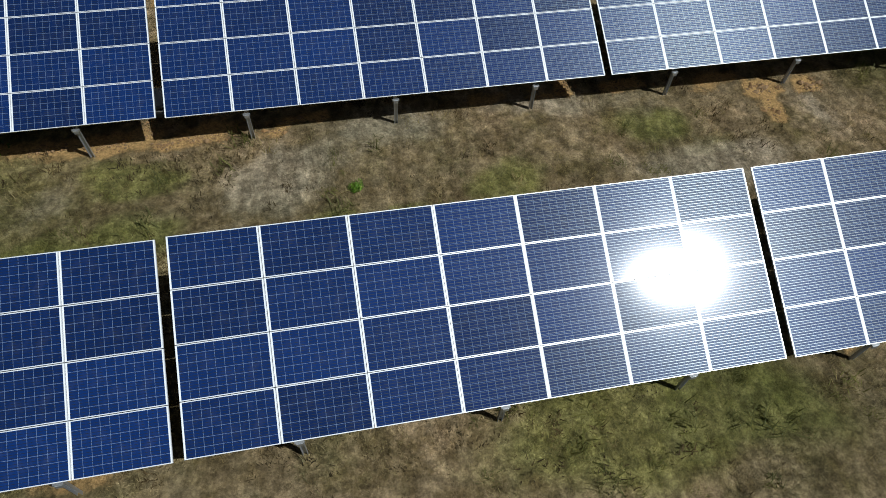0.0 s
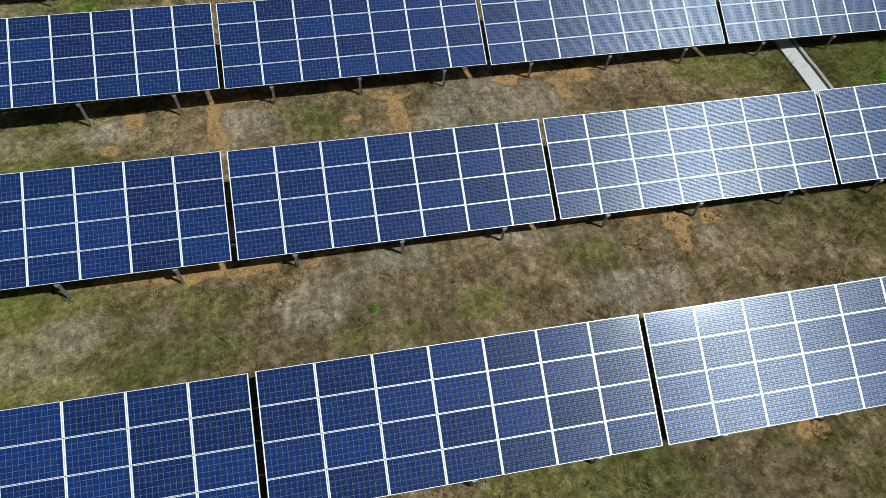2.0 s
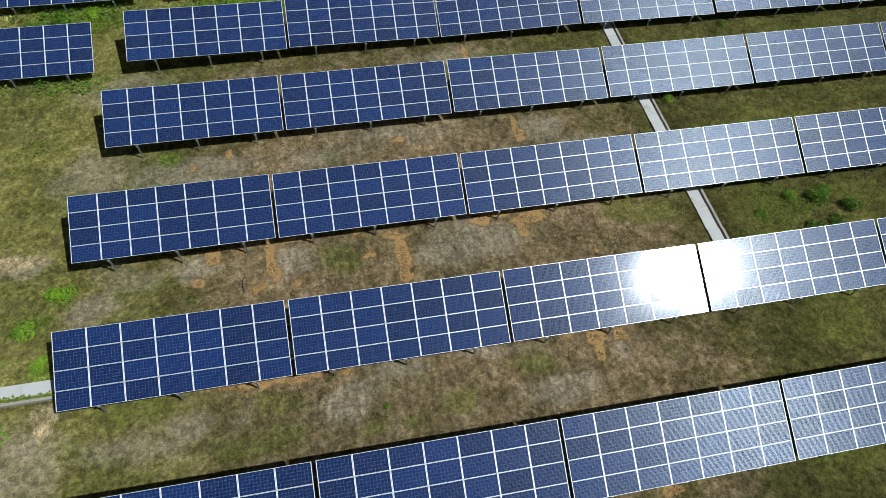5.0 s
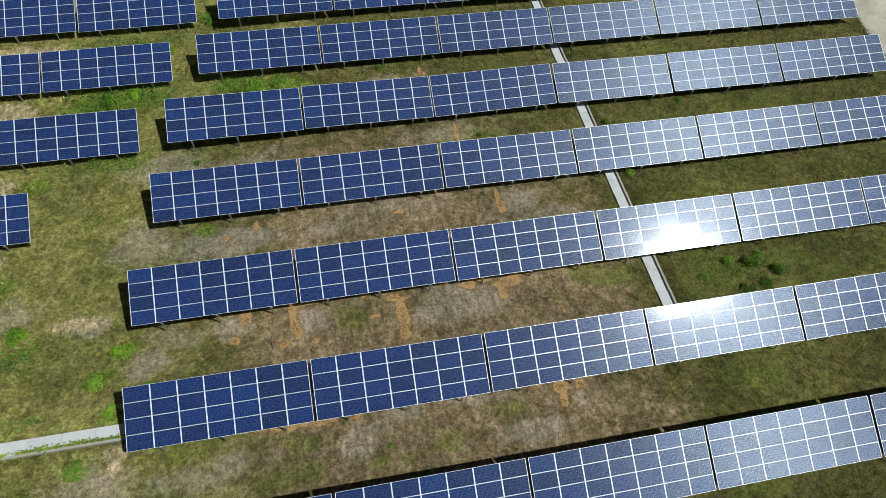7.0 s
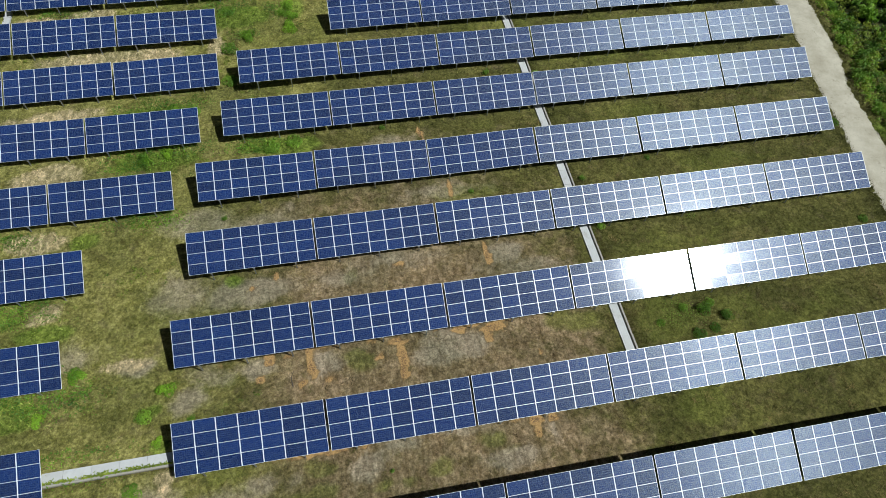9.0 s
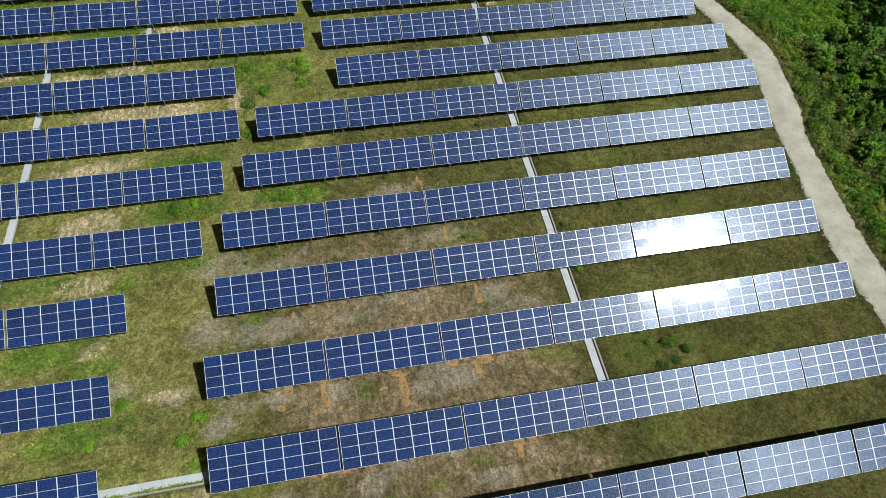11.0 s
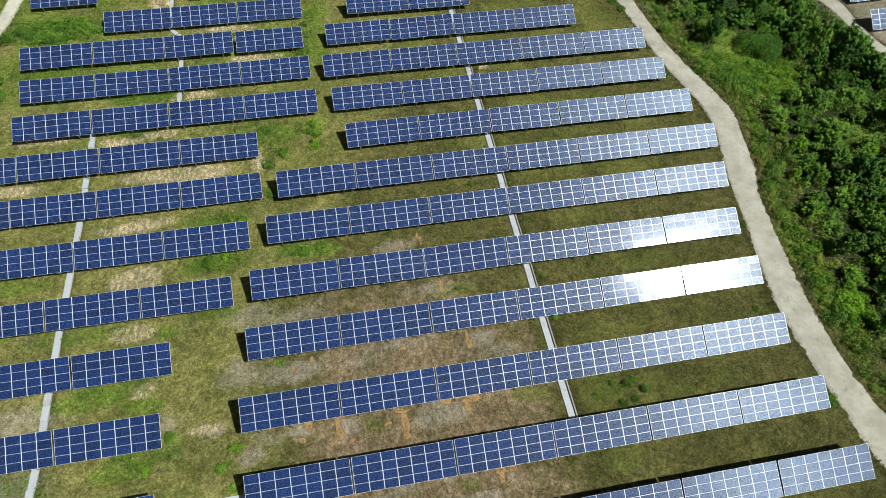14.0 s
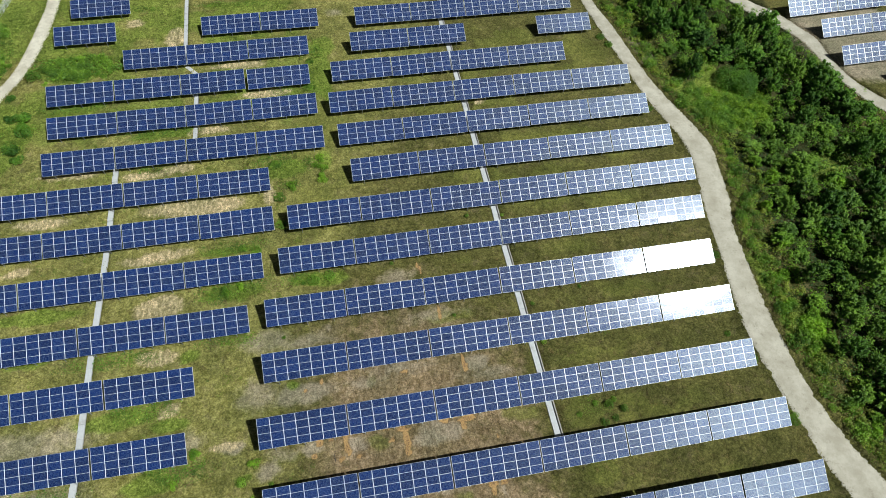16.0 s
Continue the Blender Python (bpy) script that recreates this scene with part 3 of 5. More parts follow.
def build_ground():
    # the rows that the flight starts over have the finest mesh
    xs = sorted(fill(fill(fill([-1500, -900, -500, -300, -200, -150, -120, -100, -88, 150, 165, 190, 240, 320, 500, 900, 1500], -78, -22, 0.8), -22, 32, 0.4), 32, 142, 0.8))
    ys = sorted(fill(fill(fill([-1500, -900, -500, -300, -180, -110, -70, -45, -30, -20, -14, 150, 165, 190, 240, 320, 500, 900, 1500], -10, 4, 0.8), 4, 54, 0.4), 54, 142, 0.8))
    for along, a, b, ca, cb, half in DRAINS:
        axis, lo, hi = (xs, min(ca, cb) - half - 0.5, max(ca, cb) + half + 0.5) if along == "y" else (ys, min(ca, cb) - half - 0.5, max(ca, cb) + half + 0.5)
        mid = (ca + cb) / 2
        axis[:] = sorted([k for k in axis if not lo < k < hi] + [mid - half - 0.10, mid - half - 0.02, mid - half * 0.3, mid + half * 0.3, mid + half + 0.02, mid + half + 0.10])
    gx, gy = np.meshgrid(np.array(xs), np.array(ys))
    # grid lines beside a drain follow its slight slant
    for along, a, b, ca, cb, half in DRAINS:
        run, off = (gy, gx) if along == "y" else (gx, gy)
        mid = (ca + cb) / 2
        near = np.abs(off - mid) < half + 0.12
        shift = np.clip((cb - ca) * ((run - a) / (b - a) - 0.5), -abs(cb - ca) / 2, abs(cb - ca) / 2)
        off[near] += shift[near]
    gz = land(gx, gy) - drain_depth(gx, gy)
    inner = (np.abs(gx - 32) < 112) & (np.abs(gy - 65) < 78)
    rough = np.array([noise.fractal(Vector((a * 0.5, b * 0.5, 0)), 0.8, 2.0, 4) for a, b in zip(gx[inner], gy[inner])])
    gz[inner] += np.where(drain_depth(gx, gy)[inner] > 0, 0, 0.05 * rough)
    ny, nx = gx.shape
    idx = np.arange(nx * ny).reshape(ny, nx)
    faces = np.stack([idx[:-1, :-1], idx[:-1, 1:], idx[1:, 1:], idx[1:, :-1]], -1).reshape(-1, 4)
    me = bpy.data.meshes.new("ground")
    me.from_pydata(np.stack([gx, gy, gz], -1).reshape(-1, 3).tolist(), [], faces.tolist())
    me.shade_smooth()
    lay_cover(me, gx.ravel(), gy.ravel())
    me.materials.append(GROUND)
    return tagged(new("ground", me), "sloping meadow of dry brown and green grass with bare soil", "ground", kind="structure")


build_ground()


# ---- mesh helpers ----
def part(name, bm, mat, parent=None, label=""):
    me = bpy.data.meshes.new(name)
    bm.to_mesh(me)
    bm.free()
    for m in mat if isinstance(mat, (list, tuple)) else (mat,):
        me.materials.append(m)
    ob = new(name, me)
    if parent:
        ob.parent = parent
    if label:
        ob["label"] = label
    return ob


def box(bm, x0, y0, z0, x1, y1, z1, m=None, slot=0):
    v = [Vector((x, y, z)) for x in (x0, x1) for y in (y0, y1) for z in (z0, z1)]
    v = [bm.verts.new(m @ k if m else k) for k in v]
    for f in ((0, 1, 3, 2), (4, 6, 7, 5), (0, 4, 5, 1), (2, 3, 7, 6), (0, 2, 6, 4), (1, 5, 7, 3)):
        bm.faces.new([v[i] for i in f]).material_index = slot
    return bm


# ---- solar racks ----
TILT = math.atan2(RISE, DEEP)
LOW = TOP - RISE + 0.0


def panel_mesh():
    """A framed pane, 1.66 by 1.0 m: aluminium frame with a raised lip, glass set 3 mm down, white back."""
    bm = bmesh.new()
    a, b, lip, t, d = 0.8298, 0.4965, 0.010, 0.038, 0.003
    ring = lambda p, q, z: [bm.verts.new((sx * p, sy * q, z)) for sx, sy in ((-1, -1), (1, -1), (1, 1), (-1, 1))]
    low, high, inner, glass = ring(a, b, -t), ring(a, b, 0), ring(a - lip, b - lip, 0), ring(a - lip, b - lip, -d)
    for r0, r1 in ((low, high), (high, inner), (inner, glass)):
        for i in range(4):
            bm.faces.new((r0[i], r0[(i + 1) % 4], r1[(i + 1) % 4], r1[i])).material_index = 0
    bm.faces.new(glass).material_index = 1
    bm.faces.new(low[::-1]).material_index = 2
    return bm


def post_mesh(bm, height, w=0.10, d=0.06, t=0.008):
    """An open C-section, standing on the ground, sunk a little."""
    for x0, y0, x1, y1 in ((-w / 2, d / 2 - t, w / 2, d / 2), (-w / 2, -d / 2, -w / 2 + t, d / 2 - t), (w / 2 - t, -d / 2, w / 2, d / 2 - t)):
        box(bm, x0, y0, -0.35, x1, y1, height)
    return bm


def rack_template():
    rack = new("solar_rack")
    plane = Matrix.Translation((0, 0, (LOW + TOP) / 2)) @ Matrix.Rotation(TILT, 4, "X")
    first = None
    for i in range(7):
        for j in range(4):
            m = plane @ Matrix.Translation(((i - 3) * 1.67, (j - 1.5) * 1.006, 0))
            if first is None:
                ob = first = part("panel", panel_mesh(), (FRAME, GLASS, BACK), rack)
            else:
                ob = new("panel", first.data)
                ob.parent = rack
            ob.matrix_basis = m
    for v in (-1.75, -0.70, 0.70, 1.75):
        bm = box(bmesh.new(), -WIDE / 2 + 0.05, -0.03, -0.12, WIDE / 2 - 0.05, 0.03, -0.04)
        part("purlin", bm, STEEL, rack).matrix_basis = plane @ Matrix.Translation((0, v, 0))
    shared = {}
    for x in (-3.88, 0.0, 3.88):
        items = {"rafter": (plane @ Matrix.Translation((x, 0, 0)), lambda: box(bmesh.new(), -0.04, -1.95, -0.22, 0.04, 1.95, -0.122)),
                 "front_post": (Matrix.Translation((x, -1.70, 0)), lambda: post_mesh(bmesh.new(), LOW - 0.14)),
                 "rear_post": (Matrix.Translation((x, 1.25, 0)), lambda: post_mesh(bmesh.new(), (LOW + TOP) / 2 + 1.25 * math.tan(TILT) - 0.23)),
                 "bracket": (Matrix.Translation((x, -1.76, LOW - 0.16)), lambda: box(box(bmesh.new(), -0.09, -0.035, -0.05, 0.09, 0.02, 0.0), -0.06, -0.05, -0.12, 0.06, -0.036, -0.02)),
                 "brace": (Matrix.Translation((x, 0.20, 1.30)) @ Matrix.Rotation(radians(-47), 4, "X"), lambda: box(bmesh.new(), 0.052, -0.025, -0.78, 0.075, 0.025, 0.78))}
        here = {}
        for name, (m, make) in items.items():
            if name in shared:
                ob = new(name, shared[name])
                ob.parent = rack
            else:
                ob = part(name, make(), STEEL, rack)
                shared[name] = ob.data
            ob.matrix_basis = m
            here[name] = ob
            if name in ("bracket", "brace"):
                held = here["front_post" if name == "bracket" else "rear_post"]
                ob.parent = held
                ob.matrix_basis = held.matrix_basis.inverted() @ m
    return tagged(rack, "ground-mounted solar rack of blue panels with pale frames on steel posts", "solar panel", "solar racks in the field")


def place_racks():
    master = rack_template()
    rnd = random.Random(4)
    placed = False
    for rows, tag in ((FIELD, "rows of solar racks in the main field"), (WEST, "rows of solar racks in the west field"), (EAST, "solar racks beyond the hollow")):
        for x, y, z, n in rows:
            for k in range(n):
                # the ground beyond the hollow climbs eastwards, and the racks with it
                rise = math.tan(radians(2.0)) * (PITCH * k + WIDE / 2) if rows is EAST else 0.0
                # their 8 degrees of extra tilt is added to turn the panes into the sun's glare
                m = pose(x + PITCH * k + WIDE / 2, y - DEEP / 2, z - 0.2 + rise, (8.0 if rows is EAST else 0.0) + rnd.gauss(0, 0.25), -2.0 + rnd.gauss(0, 0.1) if rows is EAST else rnd.gauss(0, 0.35), rnd.gauss(0, 0.03))
                if placed:
                    ob = copy_thing(master, m)
                else:
                    ob, placed = master, True
                    master.matrix_basis = m
                ob["group"] = tag


# ---- tracks ----
TRACK_A = [(66.5, -12, 7.0), (63.2, 1, 6.6), (61.5, 7.1, 6.3), (60.3, 11.2, 5.6), (59.0, 19.6, 4.8), (58.6, 28.8, 5.4), (58.9, 33.7, 5.2), (59.5, 38.7, 4.9), (60.3, 44.2, 4.5), (61.1, 49.9, 4.5),
           (62.7, 55.9, 5.4), (64.0, 62.3, 5.0), (64.8, 67.9, 5.3), (64.2, 72.4, 5.0), (62.9, 77.2, 4.7), (60.8, 85.7, 4.0), (59.9, 94.6, 3.5), (58.7, 104.2, 3.6), (57.8, 114.5, 2.8), (57.0, 135, 3.0)]
TRACK_B = [(90.0, 124, 4.4), (93.0, 109.7, 4.4), (97.6, 103.5, 4.6), (100.6, 98, 4.0), (102.2, 93.8, 4.0), (102.5, 88.4, 3.0), (103.2, 82.2, 2.8), (105.0, 76.5, 3.6), (108.0, 72, 4.2), (118.0, 63, 4.2), (135.0, 52, 4.0)]
TRACK_C = [(-57.0, 140, 3.0), (-57.0, 128.8, 3.0), (-57.5, 121.4, 3.2), (-58.9, 111, 3.1), (-60.7, 104.6, 3.0), (-63.2, 99, 3.6), (-68.2, 91, 3.8), (-78.0, 80, 3.8)]


def smooth_line(points, steps):
    pts = [np.array(p, float) for p in points]
    out = []
    for i in range(len(pts) - 1):
        p0, p1, p2, p3 = pts[max(i - 1, 0)], pts[i], pts[i + 1], pts[min(i + 2, len(pts) - 1)]
        for s in np.arange(0, 1, 1 / steps):
            out.append(0.5 * (2 * p1 + (p2 - p0) * s + (2 * p0 - 5 * p1 + 4 * p2 - p3) * s ** 2 + (3 * p1 - p0 - 3 * p2 + p3) * s ** 3))
    return np.array(out + [pts[-1]])


LINES = {}


def build_track(name, points, label, seed, mat=GRAVEL):
    line = smooth_line(points, 24)
    LINES[seed] = line
    way = np.gradient(line[:, :2], axis=0)
    way /= np.linalg.norm(way, axis=1)[:, None]
    side = np.stack([way[:, 1], -way[:, 0]], 1)
    cross = np.linspace(-1, 1, 13)
    verts = []
    for i, (p, s) in enumerate(zip(line, side)):
        for c in cross:
            ragged = 1 + 0.13 * noise.noise(Vector((i * 0.22, seed + np.sign(c), 0))) + 0.13 * noise.noise(Vector((i * 0.9, seed + 5 * np.sign(c), 3)))
            q = p[:2] + s * c * p[2] / 2 * ragged
            rut = -0.04 * math.exp(-((abs(c) - 0.45) / 0.14) ** 2)
            verts.append((q[0], q[1], float(land(q[0], q[1])) + 0.12 - 0.18 * abs(c) ** 6 + rut + 0.03 * noise.noise(Vector((q[0], q[1], seed)))))
    n = len(cross)
    faces = [(i * n + j, i * n + j + 1, (i + 1) * n + j + 1, (i + 1) * n + j) for i in range(len(line) - 1) for j in range(n - 1)]
    me = bpy.data.meshes.new(name)
    me.from_pydata(verts, [], faces)
    me.shade_smooth()
    me.materials.append(mat)
    return tagged(new(name, me), label, "road", kind="structure")


build_track("road", TRACK_A, "pale unpaved gravel track with faint wheel ruts", 1)
build_track("road", TRACK_B, "pale unpaved gravel track beyond the wooded hollow", 2)
build_track("road", TRACK_C, "narrow white gravel track beside the west field", 3, WHITE_GRAVEL)


# ---- concrete drains: precast lengths under lids ----
def drain_mesh(length, half, slotted):
    """One precast length: a trough under a flat lid; the wide ones leave an open slot between lid and far wall."""
    bm = bmesh.new()
    a = length / 2 - 0.012
    wall = 0.15
    lid = half - wall - 0.19 if slotted else half
    box(bm, -half, -a, -0.05, lid, a, 0.05)
    box(bm, -half, -a, -0.42, -half + wall, a, -0.052)
    if not slotted:
        box(bm, half - wall, -a, -0.42, half, a, -0.052)
    box(bm, -half + wall + 0.002, -a, -0.42, half - wall - 0.002, a, -0.34)
    return bm


def build_drains():
    for along, a, b, ca, cb, half in DRAINS:
        drain = tagged(new("drain"), "pale concrete drain of precast lengths sunk in the grass", "drain", kind="structure")
        n = int((b - a) / 2.0)
        size = (b - a) / n
        data = None
        for i in range(n):
            run = a + (i + 0.5) * size
            c = ca + (cb - ca) * (i + 0.5) / n
            x, y = (c, run) if along == "y" else (run, c)
            if data is None:
                ob = part("drain_length", drain_mesh(size, half, half > 0.5), CONCRETE, drain)
                data = ob.data
                if half > 0.5:
                    bm = bmesh.new()
                    box(bm, half - 0.15, 0.012 - size / 2, -0.42, half + 0.02, size / 2 - 0.012, 0.045)
                    wall = part("drain_wall", bm, STAINED, ob, "earth-stained concrete wall")
                    side = wall.data
            else:
                ob = new("drain_length", data)
                ob.parent = drain
                if half > 0.5:
                    new("drain_wall", side).parent = ob
            turn = math.degrees(math.atan2(cb - ca, b - a))
            ob.matrix_basis = pose(x, y, float(land(x, y)) + 0.02, 0, 0, -turn if along == "y" else -90 + turn)
    # a short slanting length joins the two west drains
    link = tagged(new("drain"), "short slanting concrete drain joining two others", "drain", kind="structure")
    joint = part("drain_length", drain_mesh(3.4, 0.36, False), CONCRETE, link)
    joint.matrix_basis = pose(-27.9, 102.6, float(land(-27.9, 102.6)) + 0.04, 0, 0, 38)


build_drains()


# ---- grass: blades standing and lying all over the meadow ----
def clear_of(x, y, margin=0.0):
    """True where neither track nor drain covers the ground."""
    ok = np.ones(len(x), bool)
    for line in LINES.values():
        for p in line[::6]:
            ok &= (x - p[0]) ** 2 + (y - p[1]) ** 2 > (p[2] / 2 * 1.02 + margin) ** 2
    for along, a, b, ca, cb, half in DRAINS:
        run, off = (y, x) if along == "y" else (x, y)
        ok &= ~((run > a - 0.2) & (run < b + 0.2) & (np.abs(off - (ca + (cb - ca) * (run - a) / (b - a))) < half + 0.08))
    return ok


def tri_mesh(name, verts, per, mat, label, category):
    """One mesh of loose polygons with `per` corners each."""
    n = len(verts)
    me = bpy.data.meshes.new(name)
    me.vertices.add(n)
    me.vertices.foreach_set("co", np.ascontiguousarray(verts, np.float32).ravel())
    me.loops.add(n)
    me.loops.foreach_set("vertex_index", np.arange(n, dtype=np.int32))
    me.polygons.add(n // per)
    me.polygons.foreach_set("loop_start", np.arange(0, n, per, dtype=np.int32))
    me.update(calc_edges=True)
    me.materials.append(mat)
    return tagged(new(name, me), label, category, kind="stuff")


def bare_at(x, y):
    """True on washed-out soil, where no grass grows."""
    return cover_at(x, y)[:, 3] > 0.42


def sow(rng, x0, y0, x1, y1, density, blades, height, width, spread, keep=None):
    n = int((x1 - x0) * (y1 - y0) * density)
    x, y = rng.uniform(x0, x1, n), rng.uniform(y0, y1, n)
    clump = np.array([noise.noise(Vector((a * 0.7, b * 0.7, 4))) for a, b in zip(x[::4], y[::4])]).repeat(4)[:n]
    ok = clear_of(x, y) & ~bare_at(x, y) & (clump > rng.uniform(-0.75, 0.15, n))
    if keep is not None:
        ok &= keep(x, y)
    x, y = x[ok], y[ok]
    x, y = x.repeat(blades) + rng.normal(0, spread, len(x) * blades), y.repeat(blades) + rng.normal(0, spread, len(y) * blades)
    z = land(x, y)
    n = len(x)
    turn, lean = rng.uniform(0, 2 * np.pi, n), np.clip(rng.normal(0.85, 0.35, n), 0.1, 1.45)
    long, half = height * rng.uniform(0.5, 1.4, n), width * rng.uniform(0.6, 1.3, n) / 2
    dx, dy = np.cos(turn), np.sin(turn)
    base = np.stack([x, y, z - 0.01], 1)
    side = np.stack([-dy * half, dx * half, 0 * half], 1)
    tip = base + np.stack([dx * np.sin(lean) * long, dy * np.sin(lean) * long, np.cos(lean) * long], 1)
    return np.stack([base - side, base + side, tip], 1).reshape(-1, 3)


def build_grass():
    rng = np.random.default_rng(11)
    near = lambda x, y: ~((x > -14) & (x < 26) & (y > -1) & (y < 24))
    sets = [sow(rng, -14, -1, 26, 24, 190, 6, 0.095, 0.010, 0.06),
            sow(rng, -26, -2, 60, 50, 34, 5, 0.17, 0.024, 0.12, near),
            sow(rng, -76, 10, -26, 132, 3.2, 3, 0.42, 0.12, 0.22), sow(rng, -26, 50, 66, 132, 3.2, 3, 0.40, 0.11, 0.2)]
    # rank grass leaning over the tracks' edges
    for line in LINES.values():
        n = 17000
        k = rng.integers(0, len(line), n)
        way = np.gradient(line[:, :2], axis=0)
        way /= np.linalg.norm(way, axis=1)[:, None]
        off = (line[k, 2] / 2 * 1.0 + rng.gamma(1.5, 0.28, n) - 0.25) * rng.choice([-1, 1], n)
        x, y = line[k, 0] + way[k, 1] * off + rng.normal(0, 0.2, n), line[k, 1] - way[k, 0] * off + rng.normal(0, 0.2, n)
        turn, lean, long, half = rng.uniform(0, 2 * np.pi, n), rng.uniform(0.2, 1.3, n), rng.uniform(0.14, 0.42, n), rng.uniform(0.018, 0.045, n)
        base = np.stack([x, y, land(x, y) + 0.02], 1)
        side = np.stack([-np.sin(turn) * half, np.cos(turn) * half, 0 * half], 1)
        tip = base + np.stack([np.cos(turn) * np.sin(lean) * long, np.sin(turn) * np.sin(lean) * long, np.cos(lean) * long], 1)
        sets.append(np.stack([base - side, base + side, tip], 1).reshape(-1, 3))
    verts = np.concatenate(sets)
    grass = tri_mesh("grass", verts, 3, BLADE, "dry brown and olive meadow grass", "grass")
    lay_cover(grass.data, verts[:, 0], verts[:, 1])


def tufts(rng, n, area, wish, per, tall, half_wide, thick, mat, name, label):
    """Tufts of grass where they are wished for, as one mesh of blades."""
    x, y = rng.uniform(area[0], area[2], n), rng.uniform(area[1], area[3], n)
    ok = clear_of(x, y, 0.15) & (wish(x, y, cover_at(x, y)) > rng.uniform(0, 1, n))
    x, y = x[ok], y[ok]
    size = rng.gamma(4.0, 0.25, len(x)).clip(0.4, 2.0).repeat(per)
    x, y = x.repeat(per) + rng.normal(0, thick, len(x) * per) * size, y.repeat(per) + rng.normal(0, thick, len(y) * per) * size
    n = len(x)
    turn, lean = rng.uniform(0, 2 * np.pi, n), rng.uniform(0.15, 1.25, n)
    long, half = tall * size * rng.uniform(0.5, 1.3, n), half_wide * size * rng.uniform(0.6, 1.4, n)
    base = np.stack([x, y, land(x, y) - 0.01], 1)
    side = np.stack([-np.sin(turn) * half, np.cos(turn) * half, 0 * half], 1)
    tip = base + np.stack([np.cos(turn) * np.sin(lean) * long, np.sin(turn) * np.sin(lean) * long, np.cos(lean) * long], 1)
    return tri_mesh(name, np.stack([base - side, base + side, tip], 1).reshape(-1, 3), 3, mat, label, "grass")


def build_tussocks():
    """Dark tufts of coarse grass and pale dead stalks that stand out of the mown meadow."""
    rng = np.random.default_rng(29)
    tufts(rng, 9000, (-34, 3, 60, 78), lambda x, y, c: (lumps(x, y, 3.0, 21) - 0.40) * 2.2 + 0.85 * c[:, 5] - 0.7 * c[:, 2] - 1.5 * c[:, 3] - 0.15 * c[:, 6],
          34, 0.20, 0.008, 0.10, TUSSOCK, "tussocks", "dark olive tufts of coarse grass in the meadow")
    tufts(rng, 9000, (-18, 2, 42, 37), lambda x, y, c: (lumps(x, y, 2.2, 71) - 0.36) * 2.4 - 1.5 * c[:, 3] - 0.3 * c[:, 5],
          22, 0.13, 0.006, 0.08, STALK, "dead_stalks", "pale tufts of dead grass stalks in the meadow")
    tufts(rng, 26000, (-14, 2, 24, 46), lambda x, y, c: (lumps(x, y, 2.8, 83) - 0.46) * 2.6 + 0.25 * c[:, 4] - 0.5 * c[:, 2] - 1.5 * c[:, 3] - 0.4 * c[:, 5],
          12, 0.10, 0.009, 0.055, WITHERED, "withered_tufts", "small withered brown tufts of grass on dry ground")
    tufts(rng, 6000, (20, 2, 60, 60), lambda x, y, c: (lumps(x, y, 2.6, 75) - 0.42) * 2.6,
          26, 0.20, 0.012, 0.12, STALK, "dead_stalks", "straw-coloured tufts of dead grass beside the drain")


def build_herb_tufts():
    """Small leafy cushions dotted over the greener ground of the west field."""
    rng = np.random.default_rng(37)
    n = 16000
    x, y = rng.uniform(-66, -3, n), rng.uniform(12, 124, n)
    c = cover_at(x, y)
    want = (lumps(x, y, 4.0, 51) - 0.50) * 3.2 + 0.5 * c[:, 0] - 0.8 * c[:, 1] - 0.6 * c[:, 2]
    ok = clear_of(x, y, 0.2) & (want * c[:, 6] > rng.uniform(0, 1, n))
    x, y = x[ok], y[ok]
    tops = np.stack([x, y, land(x, y) + 0.03], 1)
    tufts = quads("herb_tufts", leaf_cloud(rng, tops, rng.gamma(5.0, 0.04, len(x)).clip(0.08, 0.5), 26 * len(x), 0.062, 0.8, 0.1), LEAF_OLIVE)
    tagged(new("herb_tufts", tufts), "small olive-green cushions of herbs in the grass", "herbs", kind="stuff")


build_grass()
build_tussocks()


# ---- leafy plants ----
def leaf_cloud(rng, centres, radii, count, size, flat=0.75, droop=0.2):
    """Leaves on the outside of several overlapping lobes, as rhombs of four corners with a fold."""
    k = rng.choice(len(centres), count, p=(radii ** 2) / (radii ** 2).sum())
    d = rng.normal(0, 1, (count, 3))
    d[:, 2] = np.abs(d[:, 2]) * 1.0 - droop
    d /= np.linalg.norm(d, axis=1)[:, None]
    at = centres[k] + d * (radii[k] * rng.uniform(0.55, 1.08, count) ** 0.6)[:, None] * np.array([1, 1, flat])
    nrm = d + rng.normal(0, 0.85, (count, 3)) + np.array([0, 0, 0.35])
    nrm /= np.linalg.norm(nrm, axis=1)[:, None]
    a = np.cross(nrm, rng.normal(0, 1, (count, 3)))
    a /= np.linalg.norm(a, axis=1)[:, None]
    b = np.cross(nrm, a)
    s = size * rng.uniform(0.55, 1.35, count)[:, None]
    fold = nrm * s * 0.18
    return np.stack([at - a * s, at - b * s * 0.55 + fold, at + a * s, at + b * s * 0.55 + fold], 1).reshape(-1, 3)


